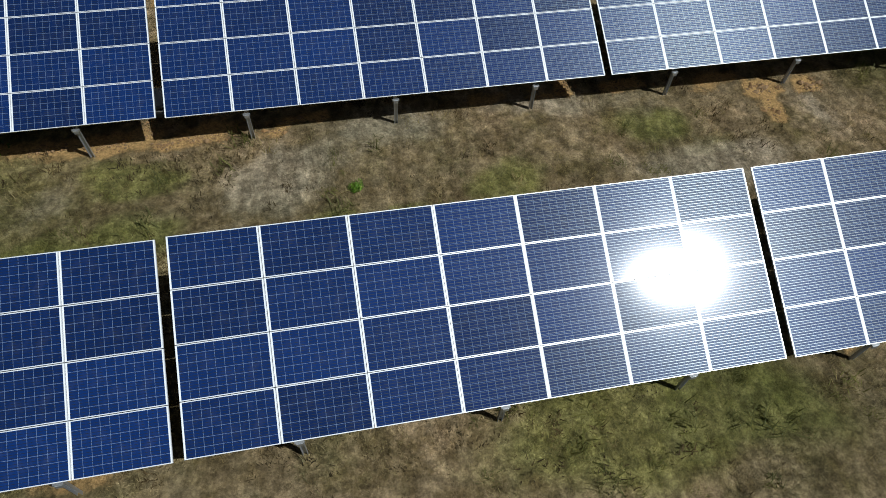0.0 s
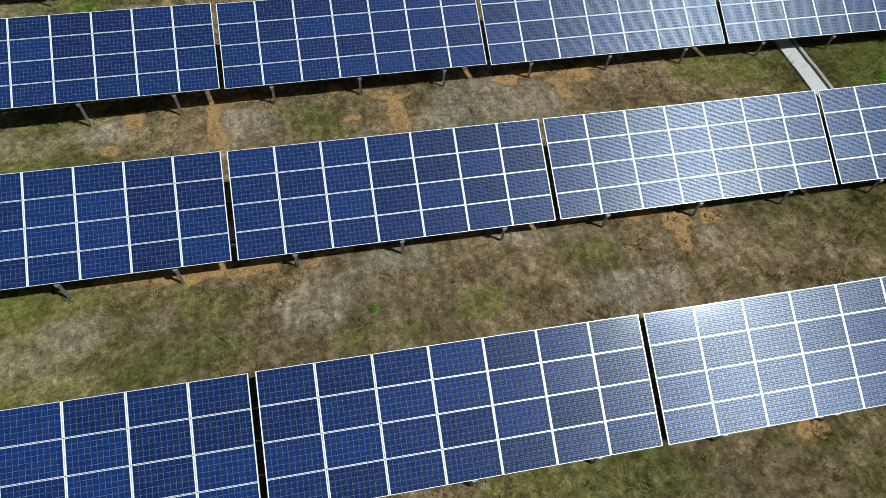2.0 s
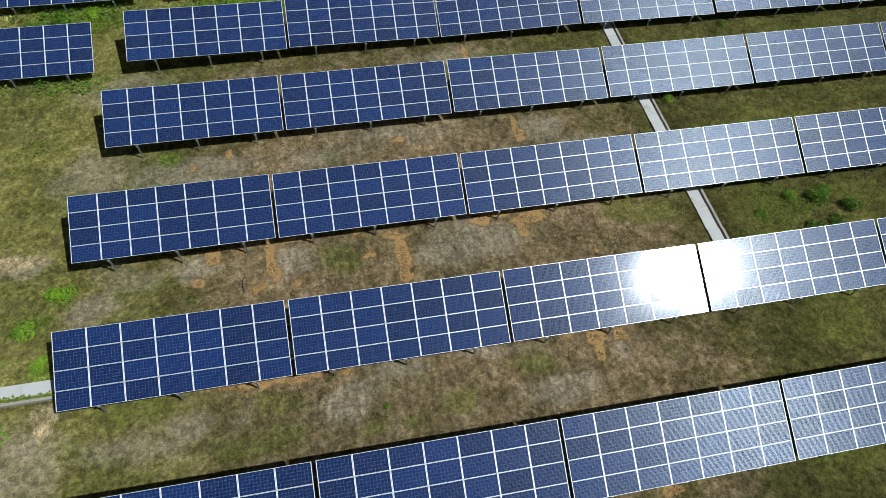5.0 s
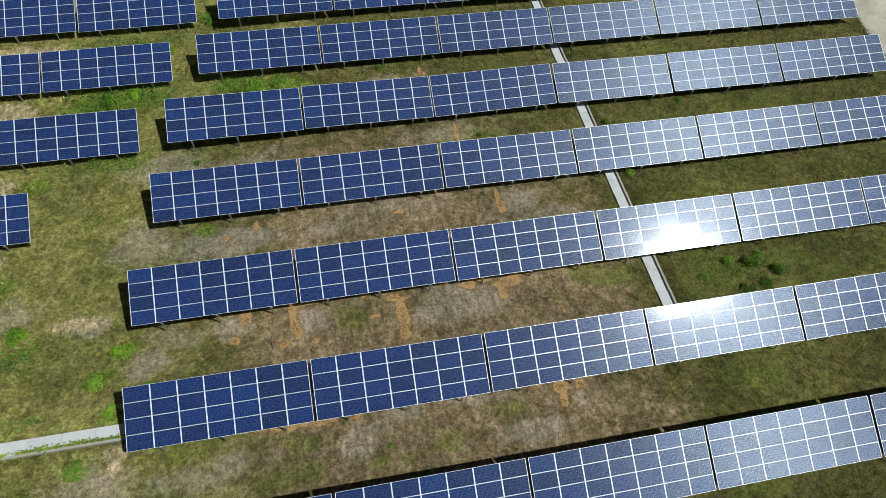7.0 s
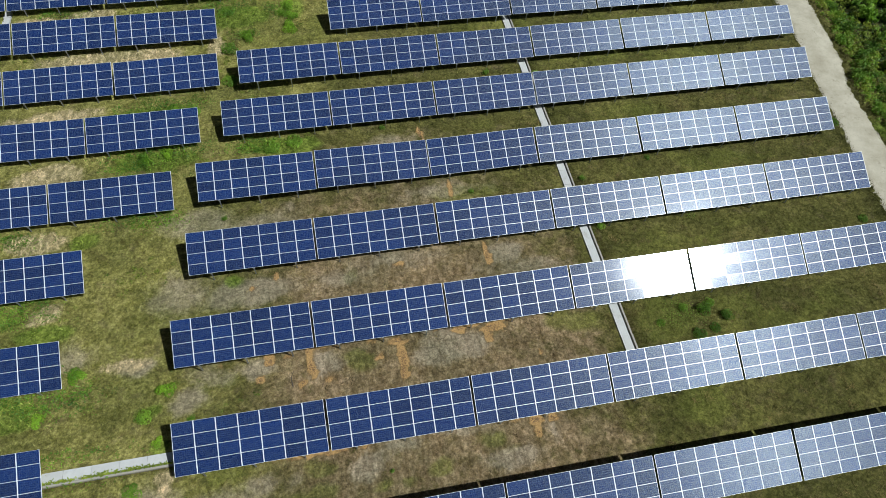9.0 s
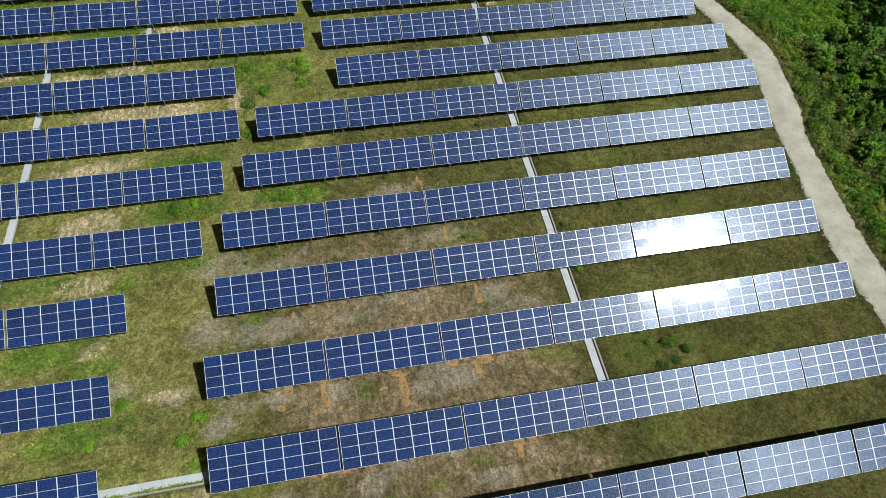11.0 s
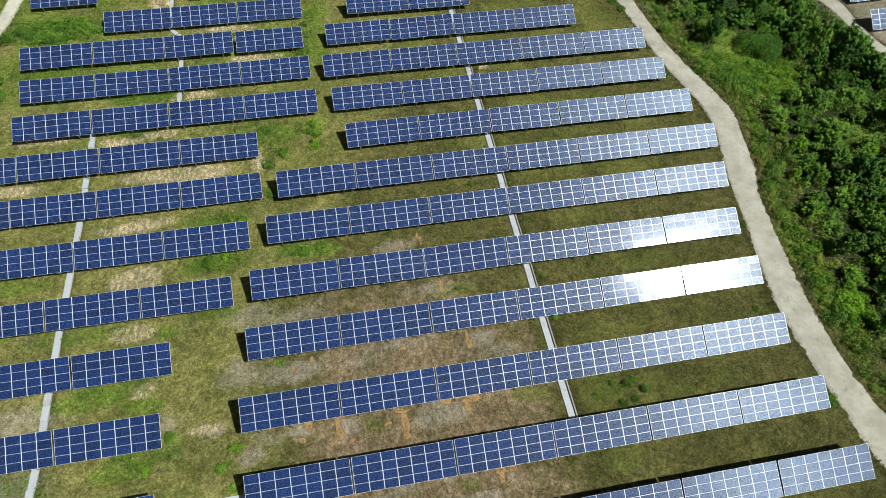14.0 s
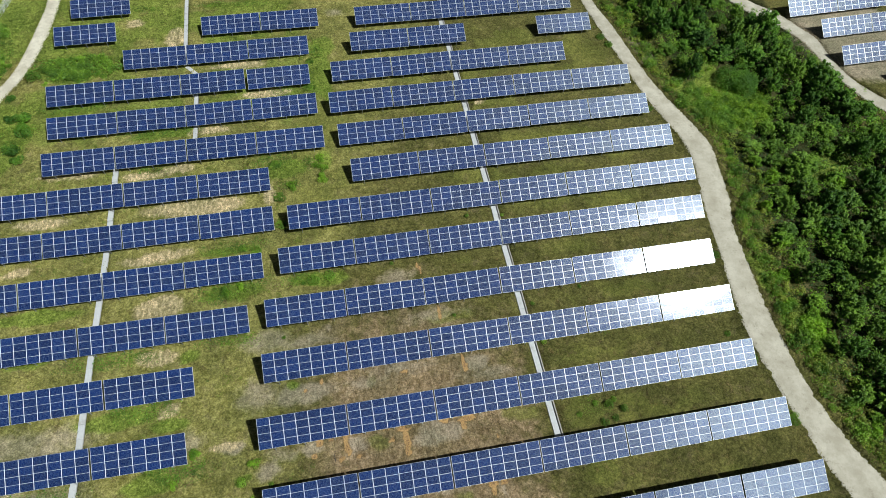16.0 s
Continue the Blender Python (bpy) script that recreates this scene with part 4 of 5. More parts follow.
def quads(name, verts, mat):
    n = len(verts)
    me = bpy.data.meshes.new(name)
    me.vertices.add(n)
    me.vertices.foreach_set("co", np.ascontiguousarray(verts, np.float32).ravel())
    me.loops.add(n)
    me.loops.foreach_set("vertex_index", np.arange(n, dtype=np.int32))
    me.polygons.add(n // 4)
    me.polygons.foreach_set("loop_start", np.arange(0, n, 4, dtype=np.int32))
    me.update(calc_edges=True)
    me.materials.append(mat)
    return me


def limb(bm, p, q, r0, r1, sides=6):
    way = (Vector(q) - Vector(p)).normalized()
    u = way.orthogonal().normalized()
    w = way.cross(u)
    rings = [[bm.verts.new(Vector(c) + (u * math.cos(t) + w * math.sin(t)) * r) for t in [2 * math.pi * i / sides for i in range(sides)]] for c, r in ((p, r0), (q, r1))]
    for i in range(sides):
        bm.faces.new((rings[0][i], rings[0][(i + 1) % sides], rings[1][(i + 1) % sides], rings[1][i]))


def shoots(rng, radius, height, count, per, leaf):
    """A crown of leafy shoots: from the fork out to an uneven dome, leaves thinning towards each tip."""
    ang, rad = rng.uniform(0, 2 * np.pi, count), radius * np.sqrt(rng.uniform(0.01, 1.0, count))
    up = height * (1.0 - 0.58 * (rad / radius) ** 1.7) * rng.uniform(0.74, 1.05, count)
    tips = np.stack([np.cos(ang) * rad, np.sin(ang) * rad, up], 1)
    roots = tips * np.array([0.55, 0.55, 0.0]) + np.stack([0 * up, 0 * up, up * 0.72], 1)
    k = np.arange(count).repeat(per)
    s = rng.uniform(0.0, 1.0, len(k)) ** 0.8
    way = tips[k] - roots[k]
    d = rng.normal(0, 1, (len(k), 3))
    d -= way * ((d * way).sum(1) / (way * way).sum(1))[:, None]
    d /= np.linalg.norm(d, axis=1)[:, None]
    wide = (radius * rng.uniform(0.15, 0.30, count))[k] * (1.10 - 0.8 * s)
    at = roots[k] + way * s[:, None] + d * (wide * rng.uniform(0.35, 1.0, len(k)))[:, None]
    nrm = d * 0.55 + rng.normal(0, 0.45, d.shape) + np.array([0, 0, 0.85])
    nrm /= np.linalg.norm(nrm, axis=1)[:, None]
    a = d + way * 0.4 + rng.normal(0, 0.3, d.shape)
    a -= nrm * (a * nrm).sum(1)[:, None]
    a /= np.linalg.norm(a, axis=1)[:, None]
    b = np.cross(nrm, a)
    size = leaf * rng.uniform(0.6, 1.35, len(k))[:, None]
    fold = nrm * size * 0.2
    return tips, np.stack([at - a * size, at - b * size * 0.5 + fold, at + a * size, at + b * size * 0.5 + fold], 1).reshape(-1, 3)


def tree_template(seed, radius, height, leaf, mat, label, leaves):
    """Trunk with forking limbs, and a crown of leafy shoots at the limbs' ends."""
    rng = np.random.default_rng(seed)
    tree = new("tree")
    count = 58
    tips, verts = shoots(rng, radius, height, count, leaves // count, leaf)
    bm = bmesh.new()
    fork = (rng.normal(0, 0.08), rng.normal(0, 0.08), height * 0.36)
    limb(bm, (0, 0, -0.4), fork, 0.05 * radius + 0.06, 0.03 * radius + 0.04, 8)
    for c in tips:
        limb(bm, fork, tuple(c * np.array([0.93, 0.93, 0.93])), 0.022 * radius + 0.02, 0.010, 5)
    part("trunk", bm, BARK, tree)
    crown = new("crown", quads("crown", verts, mat))
    crown.parent = tree
    return tagged(tree, label, "tree", "trees in the hollow")


def shrub_template(seed, radius, height, leaf, mat, label, leaves, group=""):
    rng = np.random.default_rng(seed)
    n = 7
    ang, rad = rng.uniform(0, 2 * np.pi, n), radius * np.sqrt(rng.uniform(0.0, 0.5, n))
    centres = np.stack([np.cos(ang) * rad, np.sin(ang) * rad, height * rng.uniform(0.25, 0.6, n)], 1)
    radii = np.minimum(radius * rng.uniform(0.35, 0.6, n), height * 0.75)
    shrub = new("shrub", quads("shrub", leaf_cloud(rng, centres, radii, leaves, leaf, min(1.0, height / radius), 0.5), mat))
    return tagged(shrub, label, "shrub", group)


def spread(seed, points, gap, test):
    """Places at least a gap apart, taken in chance order."""
    rng = random.Random(seed)
    done = []
    for _ in range(points):
        p = (rng.uniform(58, 128), rng.uniform(-8, 124))
        if test(*p) and all((p[0] - q[0]) ** 2 + (p[1] - q[1]) ** 2 > (gap * (0.75 + 0.5 * rng.random())) ** 2 for q in done):
            done.append(p)
    return done


def from_track(line, x, y):
    """Signed way from a track's middle, in half widths and metres: positive to its east."""
    d = (line[:, 0] - x) ** 2 + (line[:, 1] - y) ** 2
    i = int(d.argmin())
    return math.sqrt(d[i]) - line[i, 2] / 2, x > line[i, 0]


LA, LB = list(LINES.values())[0], list(LINES.values())[1]
GLADES = [(76.2, 79.3, 8.5), (74.4, 89.0, 4.0), (69.5, 81.5, 4.0), (74.5, 73.2, 3.5), (79.5, 84.0, 6.0), (85.5, 60.5, 3.4), (89.5, 57.5, 3.0), (81.0, 63.0, 3.0), (65.5, 29.5, 4.0), (64.2, 34.5, 3.0), (66.0, 39.5, 2.6)]


def wooded(x, y, edge):
    da, east = from_track(LA, x, y)
    db, past = from_track(LB, x, y)
    if not east or da < edge or db < 5.5 or (past and y > 60):
        return False
    return all((x - a) ** 2 + (y - b) ** 2 > r * r for a, b, r in GLADES)


def build_wood():
    kinds = [(21, 2.2, 5.2, 0.165, LEAF_DEEP, 3400), (22, 1.9, 3.4, 0.155, LEAF_MID, 2600), (23, 2.5, 6.6, 0.175, LEAF_DEEP, 4200),
             (24, 1.8, 5.8, 0.155, LEAF_MID, 2900), (25, 1.5, 2.6, 0.145, LEAF_PALE, 1900), (26, 2.3, 4.4, 0.165, LEAF_MID, 3500)]
    words = {LEAF_DEEP: "deep green broadleaf tree in the wooded hollow", LEAF_MID: "mid-green broadleaf tree in the wooded hollow", LEAF_PALE: "small yellow-green broadleaf tree at the wood's edge"}
    masters = [tree_template(s, r, h, l, m, words[m], n) for s, r, h, l, m, n in kinds]
    used = [False] * len(masters)
    rnd = random.Random(5)
    for x, y in spread(6, 9000, 3.3, lambda x, y: wooded(x, y, 5.6)):
        da = from_track(LA, x, y)[0]
        k = rnd.choice([1, 4, 4, 3]) if da < 7 else rnd.choice([0, 0, 2, 2, 0, 3, 5, 1] if y > 68 else [1, 3, 5, 4, 5, 1, 0, 3, 2])
        s = rnd.uniform(0.72, 1.25) * (0.75 if da < 6 else 1.0)
        m = pose(x, y, float(land(x, y)) - 0.1, 0, 0, rnd.uniform(0, 360))
        if used[k]:
            ob = copy_thing(masters[k], m)
        else:
            ob, used[k] = masters[k], True
            ob.matrix_basis = m
        ob.scale = (s * rnd.uniform(0.75, 1.2), s * rnd.uniform(0.75, 1.2), s * rnd.uniform(0.7, 1.15))
    for k, master in enumerate(masters):
        if not used[k]:
            master.matrix_basis = pose(96 + 3 * k, 40, float(land(96 + 3 * k, 40)))


def place_shrubs():
    masters = [shrub_template(31, 0.75, 0.7, 0.055, LEAF_PALE, "low bright green shrub in the grass", 1300, "shrubs in the meadow"),
               shrub_template(32, 1.1, 0.8, 0.075, LEAF_MID, "low dark green shrub in the grass", 1300, "shrubs in the meadow"),
               shrub_template(33, 0.42, 0.5, 0.032, LEAF_MID, "small green weed in dry grass", 900, "shrubs in the meadow"),
               shrub_template(34, 1.3, 1.2, 0.13, LEAF_MID, "spreading green shrub beside the track", 620, "shrubs by the track")]
    bright = [(-17.7, 23.4, 1), (-21.5, 50.6, 1.1), (-19, 51.2, 0.9), (-10, 69.9, 1.3), (-5, 70.9, 1.4), (-5.7, 74, 1), (-27.7, 22.4, 0.8), (-25.2, 26.3, 0.9), (-18.6, 58.4, 0.8),
              (-9.9, 62.2, 0.8), (-4.8, 75.4, 1.2), (-4.7, 73.3, 1.1), (-25.4, 26.1, 0.9), (-18, 18.9, 0.6)]
    dark = [(29.9, 20.6, 0.6), (31.6, 21, 0.5), (26.7, 22.3, 0.4), (-7.9, 50.3, 0.9), (-12.8, 75, 1), (-5.8, 94, 0.9), (-5, 101.5, 0.8),
            (-16.6, 57.5, 0.9), (-20.5, 45, 0.6), (53, 30.6, 0.5), (-12.4, 67.8, 1), (-12.4, 62.1, 0.9),
            (-5.4, 50.8, 0.9), (-19.2, 21.2, 0.6), (-19.6, 15.1, 0.7)]
    small = [(0.3, 13.3, 0.55), (-9.4, 50, 1.2), (-24.6, 17, 1.3), (-19.6, 21, 1), (-15.4, 20.4, 1), (4.5, 51.3, 1), (12.5, 40.5, 0.9), (18.3, 58.8, 1.2), (33, 42.3, 1), (24.9, 40.5, 1.1),
             (24.3, 58, 1), (-12.9, 41.2, 0.9), (31.2, 22.9, 2.0), (29.4, 23.4, 1.4), (33.2, 22.0, 1.7), (32.1, 23.6, 1.3), (24.8, 33.9, 1.3)]
    spots = [(x, y, k, s) for k, places in enumerate((bright, dark, small)) for x, y, s in places]
    rnd = random.Random(8)
    spots += [(x, y, 3, rnd.uniform(0.45, 1.1)) for x, y in spread(9, 2600, 1.9, lambda x, y: from_track(LA, x, y)[1] and 0.9 < from_track(LA, x, y)[0] < 5.0 and -4 < y < 118 and noise.noise(Vector((x * 0.2, y * 0.2, 0))) > -0.15)]
    spots += [(x, y, rnd.choice([1, 3]), rnd.uniform(0.6, 1.1)) for x, y in spread(19, 2600, 2.0, lambda x, y: not from_track(LB, x, y)[1] and 1.2 < from_track(LB, x, y)[0] < 6.0 and 66 < y < 116)]
    spots += [(x + rnd.uniform(-0.6, 0.9), y, rnd.choice([1, 1, 2]), rnd.uniform(0.55, 1.05)) for x, y in ((55.6, 16.5), (55.9, 9.0), (55.0, 26.0), (55.8, 36.4), (56.6, 44.5), (58.6, 53.2), (60.4, 61.5), (59.9, 70.6), (58.6, 79.0), (57.6, 87.4), (56.6, 101.0), (57.0, 98.5), (55.4, 104.4))]
    spots += [(rnd.uniform(-66, -44), rnd.uniform(101.5, 109), rnd.choice([0, 1, 3]), rnd.uniform(0.7, 1.4)) for _ in range(34)]
    spots += [(rnd.uniform(-75, -64), rnd.uniform(82, 130), rnd.choice([1, 3]), rnd.uniform(0.7, 1.5)) for _ in range(44)]
    masters.append(shrub_template(35, 1.5, 1.3, 0.13, LEAF_PALE, "yellow-green spreading shrub beside the gravel track", 1500, "shrubs by the track"))
    masters.append(shrub_template(36, 1.4, 1.3, 0.11, LEAF_DEEP, "dark green rounded shrub on the grassy bank", 1300, "shrubs on the bank"))
    spots += [(-60.2, 98.4, 5, 0.7), (-56.9, 93.0, 5, 1.1), (-56.7, 89.4, 5, 1.2), (-57.6, 85.2, 5, 1.1), (-56.2, 82.4, 5, 0.8), (-59.0, 92.6, 5, 0.8)]
    spots += [(66.1, 38.8, 4, 1.0), (64.4, 33.3, 4, 1.0), (65.9, 28.6, 4, 1.35), (66.9, 31.0, 4, 1.1), (65.2, 26.3, 4, 0.9), (67.6, 27.2, 4, 1.0), (64.0, 36.6, 4, 0.6), (68.3, 29.8, 4, 0.9), (67.3, 13.0, 4, 0.8), (66.5, 17.0, 4, 0.7)]
    used = set()
    for x, y, k, s in spots:
        if not clear_of(np.array([x]), np.array([y]), 0.3 if x > 0 else 1.3 * s)[0]:
            continue
        m = pose(x, y, float(land(x, y)) - 0.03, 0, 0, rnd.uniform(0, 360))
        ob = copy_thing(masters[k], m) if k in used else masters[k]
        ob.matrix_basis = m
        ob.scale = (s, s, s)
        used.add(k)
    big = shrub_template(41, 4.1, 3.6, 0.13, LEAF_DEEP, "large round mounded green shrub in a clearing", 9000)
    big.matrix_basis = pose(79.5, 84.0, float(land(79.5, 84.0)) - 0.2)


WEEDY_NORTH = [(-32, 85.8, 9, 2), (-47, 94.1, 8, 1.9), (-49.2, 106, 10, 4), (-9.1, 70, 2.4, 1.8), (-5, 74, 2.2, 2.2), (-18.5, 58.4, 6.5, 1.9), (-11.5, 75.8, 4, 2.4), (-8.8, 94, 4, 2.4), (77, 77, 11, 8), (-56, 89.5, 4, 2), (-57.3, 85.4, 3, 2), (-33.3, 76.4, 3, 1.2), (-36.3, 122.7, 4, 2), (-23.1, 122.8, 4, 2), (-15, 122.3, 5, 1.6), (-2.4, 104, 2.2, 4), (-3.6, 94, 1.6, 4), (-64.3, 112, 5, 8)]
WEEDY_SOUTH = [(-19.5, 51, 8, 2.4), (-8.5, 50.2, 4, 1.6), (-26.5, 24, 5, 3), (-31, 33, 6, 2.4), (-20, 42, 5, 2), (-45, 22, 10, 3), (28.8, 22.8, 3.4, 1.9), (23.9, 33.9, 0.6, 0.8), (34.5, 33.8, 1.2, 0.8), (-36, 41, 9, 2), (-21.8, 49, 4, 1.4), (-30, 16.3, 13, 0.8), (-28, 18.4, 12, 0.8)]


def build_weeds():
    """Leafy weeds: thick in the hollow and in green patches of the west field."""
    rng = np.random.default_rng(17)

    def scatter(n, box4, test, size, tall):
        x, y = rng.uniform(box4[0], box4[2], n), rng.uniform(box4[1], box4[3], n)
        ok = clear_of(x, y, 0.1) & test(x, y)
        x, y = x[ok], y[ok]
        n = len(x)
        hump = np.array([noise.fractal(Vector((a * 0.45, b * 0.45, 2)), 0.7, 2.0, 3) for a, b in zip(x, y)])
        z = land(x, y) + tall * (0.35 + 0.5 * np.clip(hump, -0.5, 1)) * rng.uniform(0.5, 1.1, n)
        at = np.stack([x, y, z], 1)
        nrm = rng.normal(0, 0.5, (n, 3)) + np.array([0, 0, 1])
        nrm /= np.linalg.norm(nrm, axis=1)[:, None]
        a = np.cross(nrm, rng.normal(0, 1, (n, 3)))
        a /= np.linalg.norm(a, axis=1)[:, None]
        b = np.cross(nrm, a)
        s = size * rng.uniform(0.5, 1.4, n)[:, None]
        return np.stack([at - a * s, at - b * s * 0.5, at + a * s, at + b * s * 0.5], 1).reshape(-1, 3)

    def hollow(x, y):
        wide = np.interp(y, LA[:, 1], LA[:, 0] + LA[:, 2] / 2)
        rim = np.interp(y, LB[::-1, 1], LB[::-1, 0] - LB[::-1, 2] / 2)
        open_ground = np.min([np.hypot(x - a, y - b) - r for a, b, r in GLADES[:5]], axis=0) < 0
        return ~open_ground & (x > wide + 0.5 + rng.exponential(0.8, len(x))) & ((x < rim) | (y < 58))

    def patches(x, y):
        best = np.zeros(len(x))
        for cx, cy, rx, ry in WEEDY_NORTH + WEEDY_SOUTH:
            best = np.maximum(best, 1 - np.hypot((x - cx) / rx, (y - cy) / ry))
        rough = np.array([noise.noise(Vector((a * 0.5, b * 0.5, 9))) for a, b in zip(x, y)])
        return (best > 0.02) & (best * 0.9 + rough * 0.5 > rng.uniform(0.1, 0.6, len(x)))

    def humps(n, x0, x1, low, high, tall, leaf, per, mat, name, label, test):
        """Bushy tops of leaves crowding one another."""
        x, y = rng.uniform(x0, x1, n), rng.uniform(-8, 120, n)
        ok = clear_of(x, y, 0.7 * high) & hollow(x, y) & test(x, y)
        x, y = x[ok], y[ok]
        r = rng.uniform(low, high, len(x))
        centres = np.stack([x, y, land(x, y) + rng.uniform(0.1, 1.0, len(x)) ** 1.6 * tall], 1)
        tagged(new(name, quads(name, leaf_cloud(rng, centres, r, per * len(x), leaf, 0.9, 0.3), mat)), label, name, kind="stuff")

    rim = lambda x, y: x - np.interp(y, LA[:, 1], LA[:, 0] + LA[:, 2] / 2)
    humps(3800, 58, 110, 0.35, 0.85, 2.4, 0.15, 46, LEAF_MID, "thicket", "tangled green thicket between the trees", lambda x, y: rim(x, y) > 5.5)
    humps(3200, 58, 76, 0.25, 0.65, 0.8, 0.13, 30, LEAF_OLIVE, "herbs", "yellow-green herbs along the track's edge", lambda x, y: (rim(x, y) < 7.0) & (rim(x, y) > 0.5))
    humps(11000, 58, 72, 0.12, 0.34, 0.35, 0.10, 16, LEAF_MID, "verge_grass", "rank green grass on the verge of the gravel track", lambda x, y: rim(x, y) < 3.6)
    glade = lambda x, y: (np.min([np.hypot(x - a, y - b) - r for a, b, r in GLADES[:4]], axis=0) < 0.5) & (np.hypot(x - 79.5, y - 84) > 5.2) & (lumps(x, y, 4.0, 44) > 0.36)
    n = 1500
    x, y = rng.uniform(64, 92, n), rng.uniform(66, 95, n)
    ok = clear_of(x, y, 0.6) & glade(x, y)
    x, y = x[ok], y[ok]
    tops = np.stack([x, y, land(x, y) + rng.uniform(0.0, 0.7, len(x))], 1)
    bright = np.hypot((x - 77.5) / 7.5, (y - 81.0) / 9.5) + 0.9 * (lumps(x, y, 3.0, 61) - 0.5) < 0.88
    for here, mat, label in ((bright, LEAF_LIME, "rank lime-green growth in the wood's clearing"), (~bright, LEAF_MID, "rank green growth at the clearing's edge")):
        count = int(here.sum())
        rank = quads("rank_grass", leaf_cloud(rng, tops[here], rng.uniform(0.3, 0.75, count), 40 * count, 0.13, 1.1, 0.2), mat)
        tagged(new("rank_grass", rank), label, "grass", kind="stuff")
    # low leaves whose dark colour stands in for shade under the crowns
    me = quads("undergrowth", scatter(90000, (58, -8, 118, 122), lambda x, y: hollow(x - 2.5, y), 0.16, 0.8), LEAF_SHADE)
    tagged(new("undergrowth", me), "thick undergrowth covering the hollow, its green darkened as tree shade", "undergrowth", kind="stuff")
    me = quads("weeds", np.concatenate([scatter(130000, (-66, 12, 2, 112), patches, 0.075, 0.7), scatter(95000, (64, 64, 92, 92), patches, 0.13, 0.7)]), LEAF_PALE)
    # grass has grown into the shaded side of the cross drain
    n = 2600
    x = rng.uniform(-39.0, -16.0, n)
    ok = np.array([noise.noise(Vector((a * 0.9, 3, 3))) for a in x]) > rng.uniform(-0.7, 0.2, n)
    x = x[ok]
    n = len(x)
    at = np.stack([x, 17.05 + rng.normal(0, 0.09, n), land(x, 17.1 + 0 * x) + rng.uniform(-0.12, 0.12, n)], 1)
    a = rng.normal(0, 1, (n, 3)) * np.array([1, 1, 0.5])
    a *= (0.12 * rng.uniform(0.5, 1.3, n) / np.linalg.norm(a, axis=1))[:, None]
    c = np.cross(a, np.array([0.2, 0.1, 1.0])) * 0.5
    inside = quads("drain_grass", np.stack([at - a, at - c, at + a, at + c], 1).reshape(-1, 3), LEAF_OLIVE)
    tagged(new("drain_grass", inside), "green grass growing inside the concrete drain", "grass", kind="stuff")
    dark = quads("weeds", scatter(380000, (-70, 12, 2, 124), lambda x, y: patches(x + 1.5, y - 0.6), 0.10, 0.9), LEAF_MID)
    thick = quads("weeds", scatter(16000, (-60, 100, -38, 112), patches, 0.2, 1.6), LEAF_MID)
    tagged(new("weeds", thick), "tall thick green weeds beside the racks", "weeds", kind="stuff")
    few = quads("weeds", scatter(15000, (22, 19, 36, 36), patches, 0.045, 0.75), LEAF_MID)
    tagged(new("weeds", few), "low dark green weeds beside the drain", "weeds", kind="stuff")
    tagged(new("weeds", dark), "patches of dark green leafy weeds", "weeds", kind="stuff")
    tagged(new("weeds", me), "patches of bright green leafy weeds", "weeds", kind="stuff")


build_herb_tufts()
build_wood()
place_shrubs()
build_weeds()


# ---- fence beyond the west track ----
def build_fence():
    fence = tagged(new("fence"), "grey wire mesh fence on steel posts beside the field", "fence")
    line = smooth_line([(-64.6, 136, 0), (-66.4, 126, 0), (-68.6, 117, 0), (-71.5, 108, 0)], 5)
    post = net = None
    for i, (p, q) in enumerate(zip(line[:-1], line[1:])):
        z = float(land(p[0], p[1]))
        if post is None:
            bm = bmesh.new()
            limb(bm, (0, 0, -0.3), (0, 0, 1.85), 0.03, 0.03, 8)
            post = part("post", bm, STEEL, fence).data
            ob = fence.children[-1]
        else:
            ob = new("post", post)
            ob.parent = fence
        ob.matrix_basis = pose(p[0], p[1], z)
        length = math.hypot(*(q - p)[:2])
        bm = bmesh.new()
        for k in range(int(length / 0.2) + 8):
            for sgn in (1, -1):
                a = k * 0.2 - 1.6 if sgn > 0 else k * 0.2
                x0, x1 = max(0, a), min(length, a + 1.6) if sgn > 0 else min(length, a)
                if sgn > 0 and x1 > x0:
                    limb(bm, (x0, 0, 0.1 + (x0 - a)), (x1, 0, 0.1 + (x1 - a)), 0.006, 0.006, 3)
                elif sgn < 0:
                    lo, hi = max(0, a - 1.6), min(length, a)
                    if hi > lo:
                        limb(bm, (lo, 0.012, 0.1 + (a - lo)), (hi, 0.012, 0.1 + (a - hi)), 0.006, 0.006, 3)
        for h in (0.08, 0.95, 1.78):
            limb(bm, (0, 0, h), (length, 0, h), 0.012, 0.012, 4)
        part("wire_mesh", bm, STEEL, fence).matrix_basis = pose(p[0], p[1], z, 0, 0, math.degrees(math.atan2(q[1] - p[1], q[0] - p[0])))


build_fence()


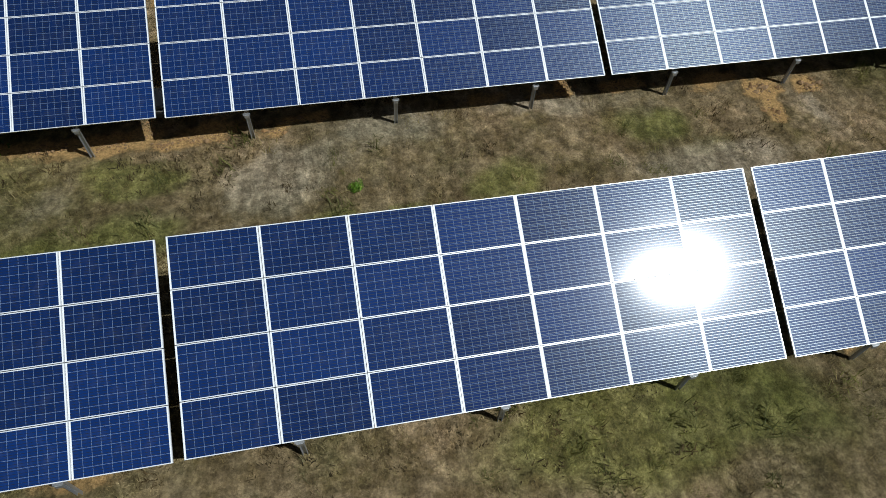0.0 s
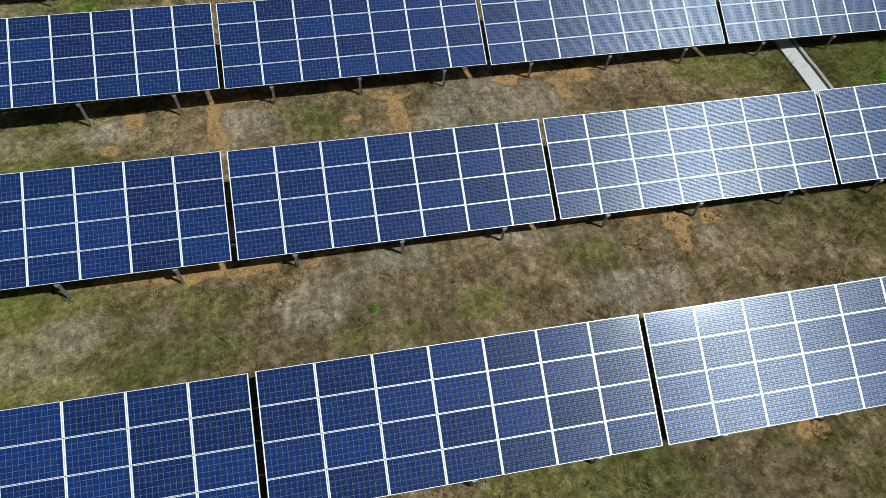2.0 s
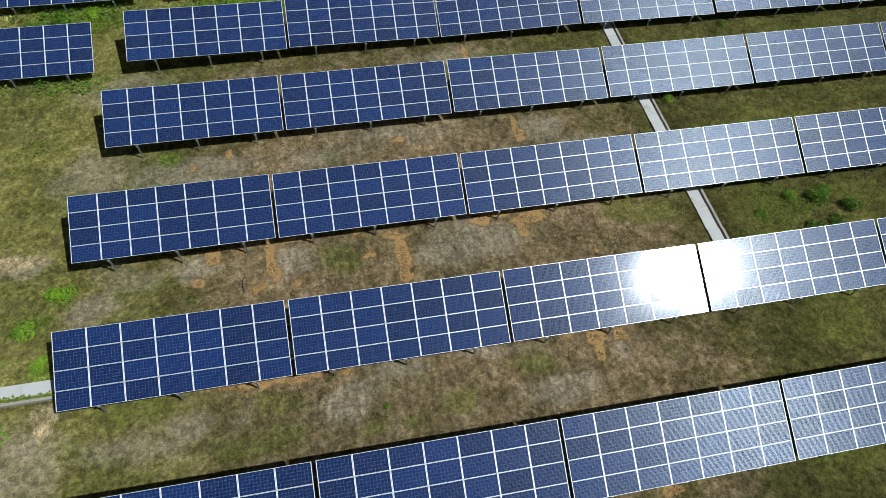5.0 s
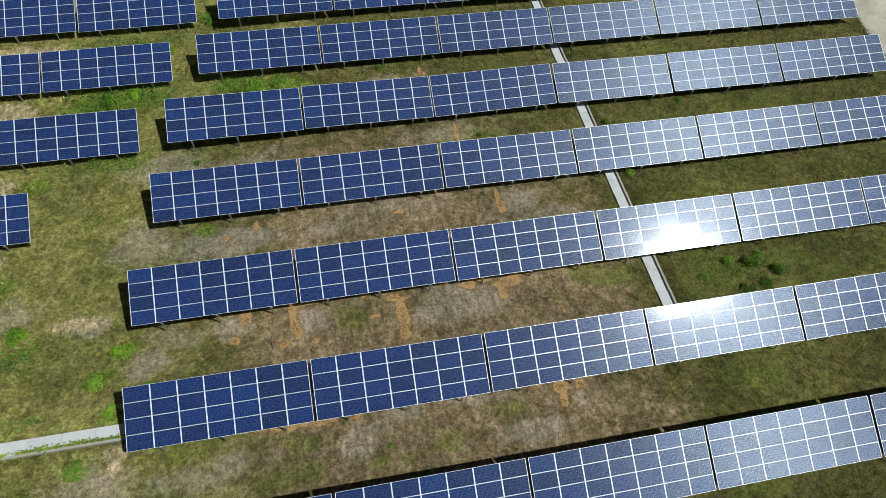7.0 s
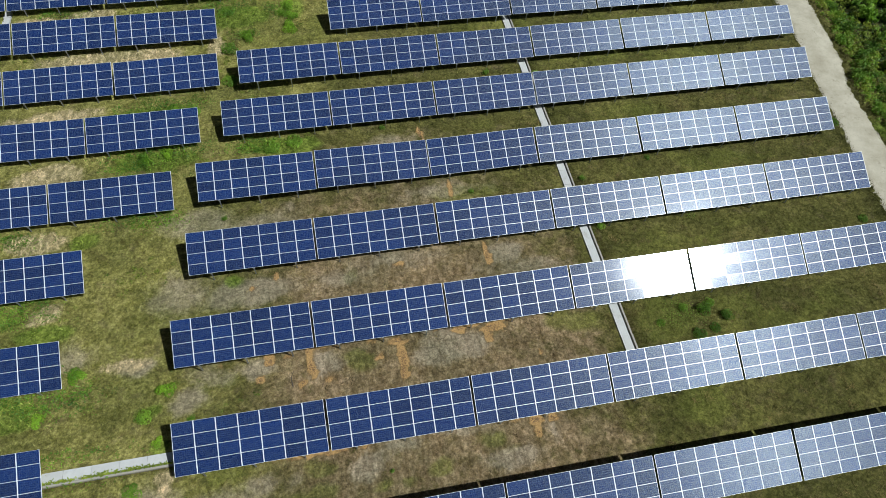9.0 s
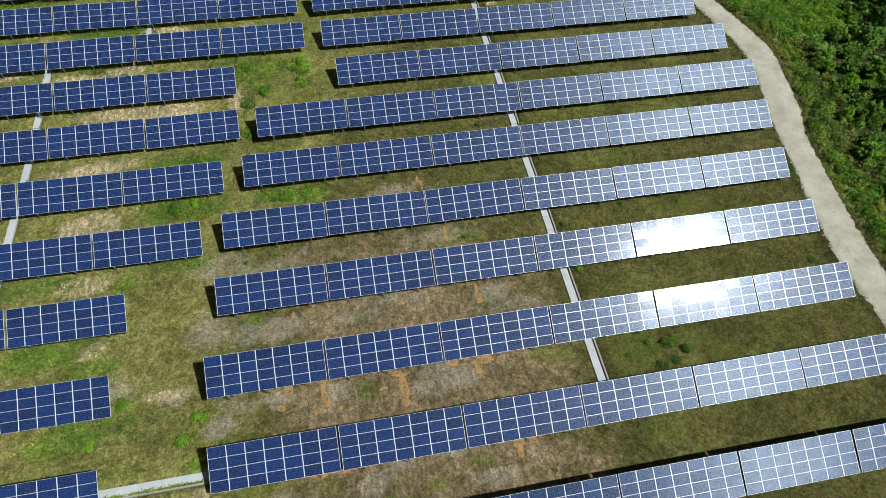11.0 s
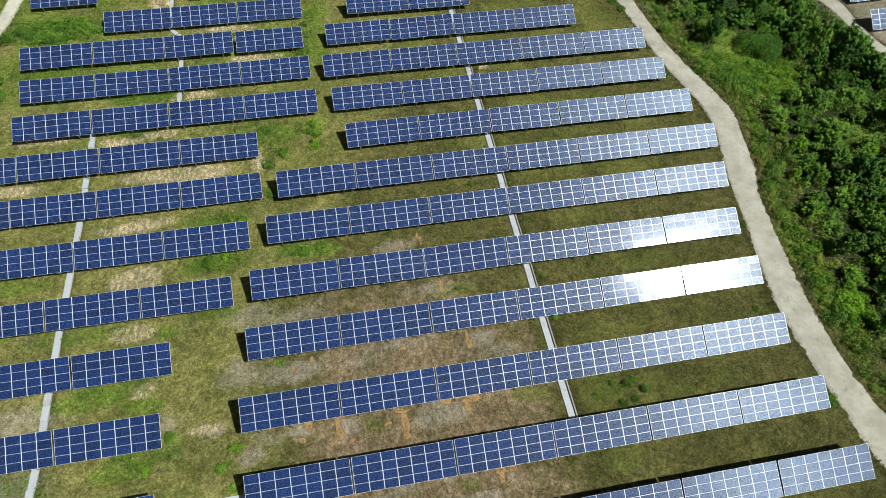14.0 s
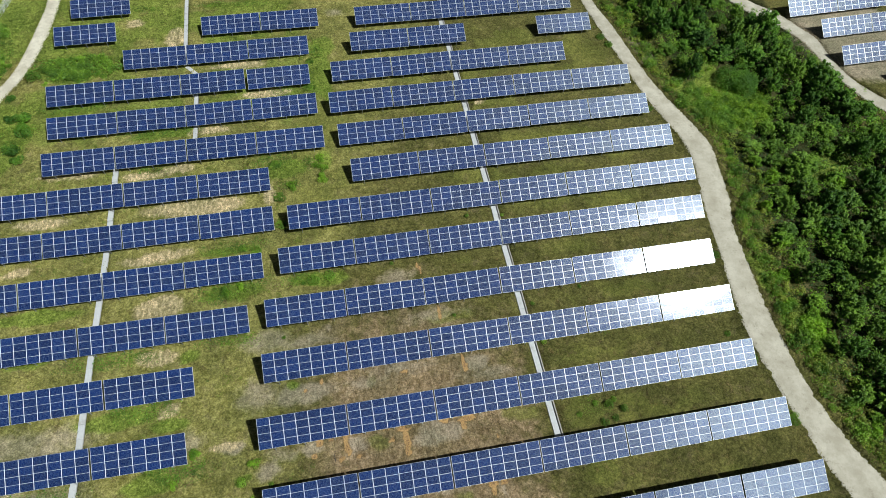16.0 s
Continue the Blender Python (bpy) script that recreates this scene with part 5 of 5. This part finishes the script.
# ---- stones on the tracks and clods of ochre soil ----
def soil_material():
    m, nt, p = material("ochre_soil")
    where = nt.nodes.new("ShaderNodeNewGeometry")
    n1 = grain(nt, where.outputs["Position"], 6.0, 5.0, 0.65)
    c = mix(nt, n1, (0.17, 0.09, 0.032), (0.36, 0.21, 0.085))
    c = mix(nt, calc(nt, "MULTIPLY", where.outputs["Random Per Island"], 0.5), c, (0.20, 0.15, 0.09))
    nt.links.new(c, p.inputs["Base Color"])
    p.inputs["Roughness"].default_value = 0.97
    bump(nt, p, grain(nt, where.outputs["Position"], 30.0, 4.0, 0.7), 0.6, 0.02)
    return m


def build_clods():
    rng = np.random.default_rng(3)
    verts, faces = [], []
    base = np.array([(1, 0, 0), (-1, 0, 0), (0, 1, 0), (0, -1, 0), (0, 0, 1), (0, 0, -1)], float)
    tris = [(0, 2, 4), (2, 1, 4), (1, 3, 4), (3, 0, 4), (2, 0, 5), (1, 2, 5), (3, 1, 5), (0, 3, 5)]
    for cx, cy, rx, ry in BARE + BARE_FAR:
        for _ in range(int(190 * rx * ry)):
            a, r = rng.uniform(0, 2 * np.pi), math.sqrt(rng.uniform(0, 1)) * rng.uniform(0.3, 1.0)
            x, y = cx + math.cos(a) * r * rx, cy + math.sin(a) * r * ry
            s = rng.uniform(0.015, 0.06) * (1 + 1.2 * (rng.uniform() > 0.95))
            v = base * (1 + rng.normal(0, 0.22, (6, 1))) * np.array([1, rng.uniform(0.6, 1), 0.55]) * s + np.array([x, y, float(land(x, y)) + s * 0.2])
            faces += [tuple(len(verts) + k for k in t) for t in tris]
            verts += v.tolist()
    me = bpy.data.meshes.new("soil_clods")
    me.from_pydata(verts, [], faces)
    me.materials.append(soil_material())
    tagged(new("soil_clods", me), "crumbled ochre soil on washed-out bare patches", "soil", kind="stuff")


build_clods()


def fallen_branch():
    bm = bmesh.new()
    way = [(-7.05, 21.75), (-7.12, 22.2), (-7.18, 22.6), (-7.10, 22.95), (-6.92, 23.28)]
    for i, (p, q) in enumerate(zip(way[:-1], way[1:])):
        limb(bm, (*p, float(land(*p)) + 0.05), (*q, float(land(*q)) + 0.05), 0.055 - 0.009 * i, 0.046 - 0.009 * i, 7)
    limb(bm, (-7.18, 22.6, float(land(-7.18, 22.6)) + 0.05), (-7.42, 22.85, float(land(-7.42, 22.85)) + 0.09), 0.022, 0.010, 5)
    tagged(part("fallen_branch", bm, BARK), "dark curved dead branch lying on bare soil", "branch")


fallen_branch()

place_racks()
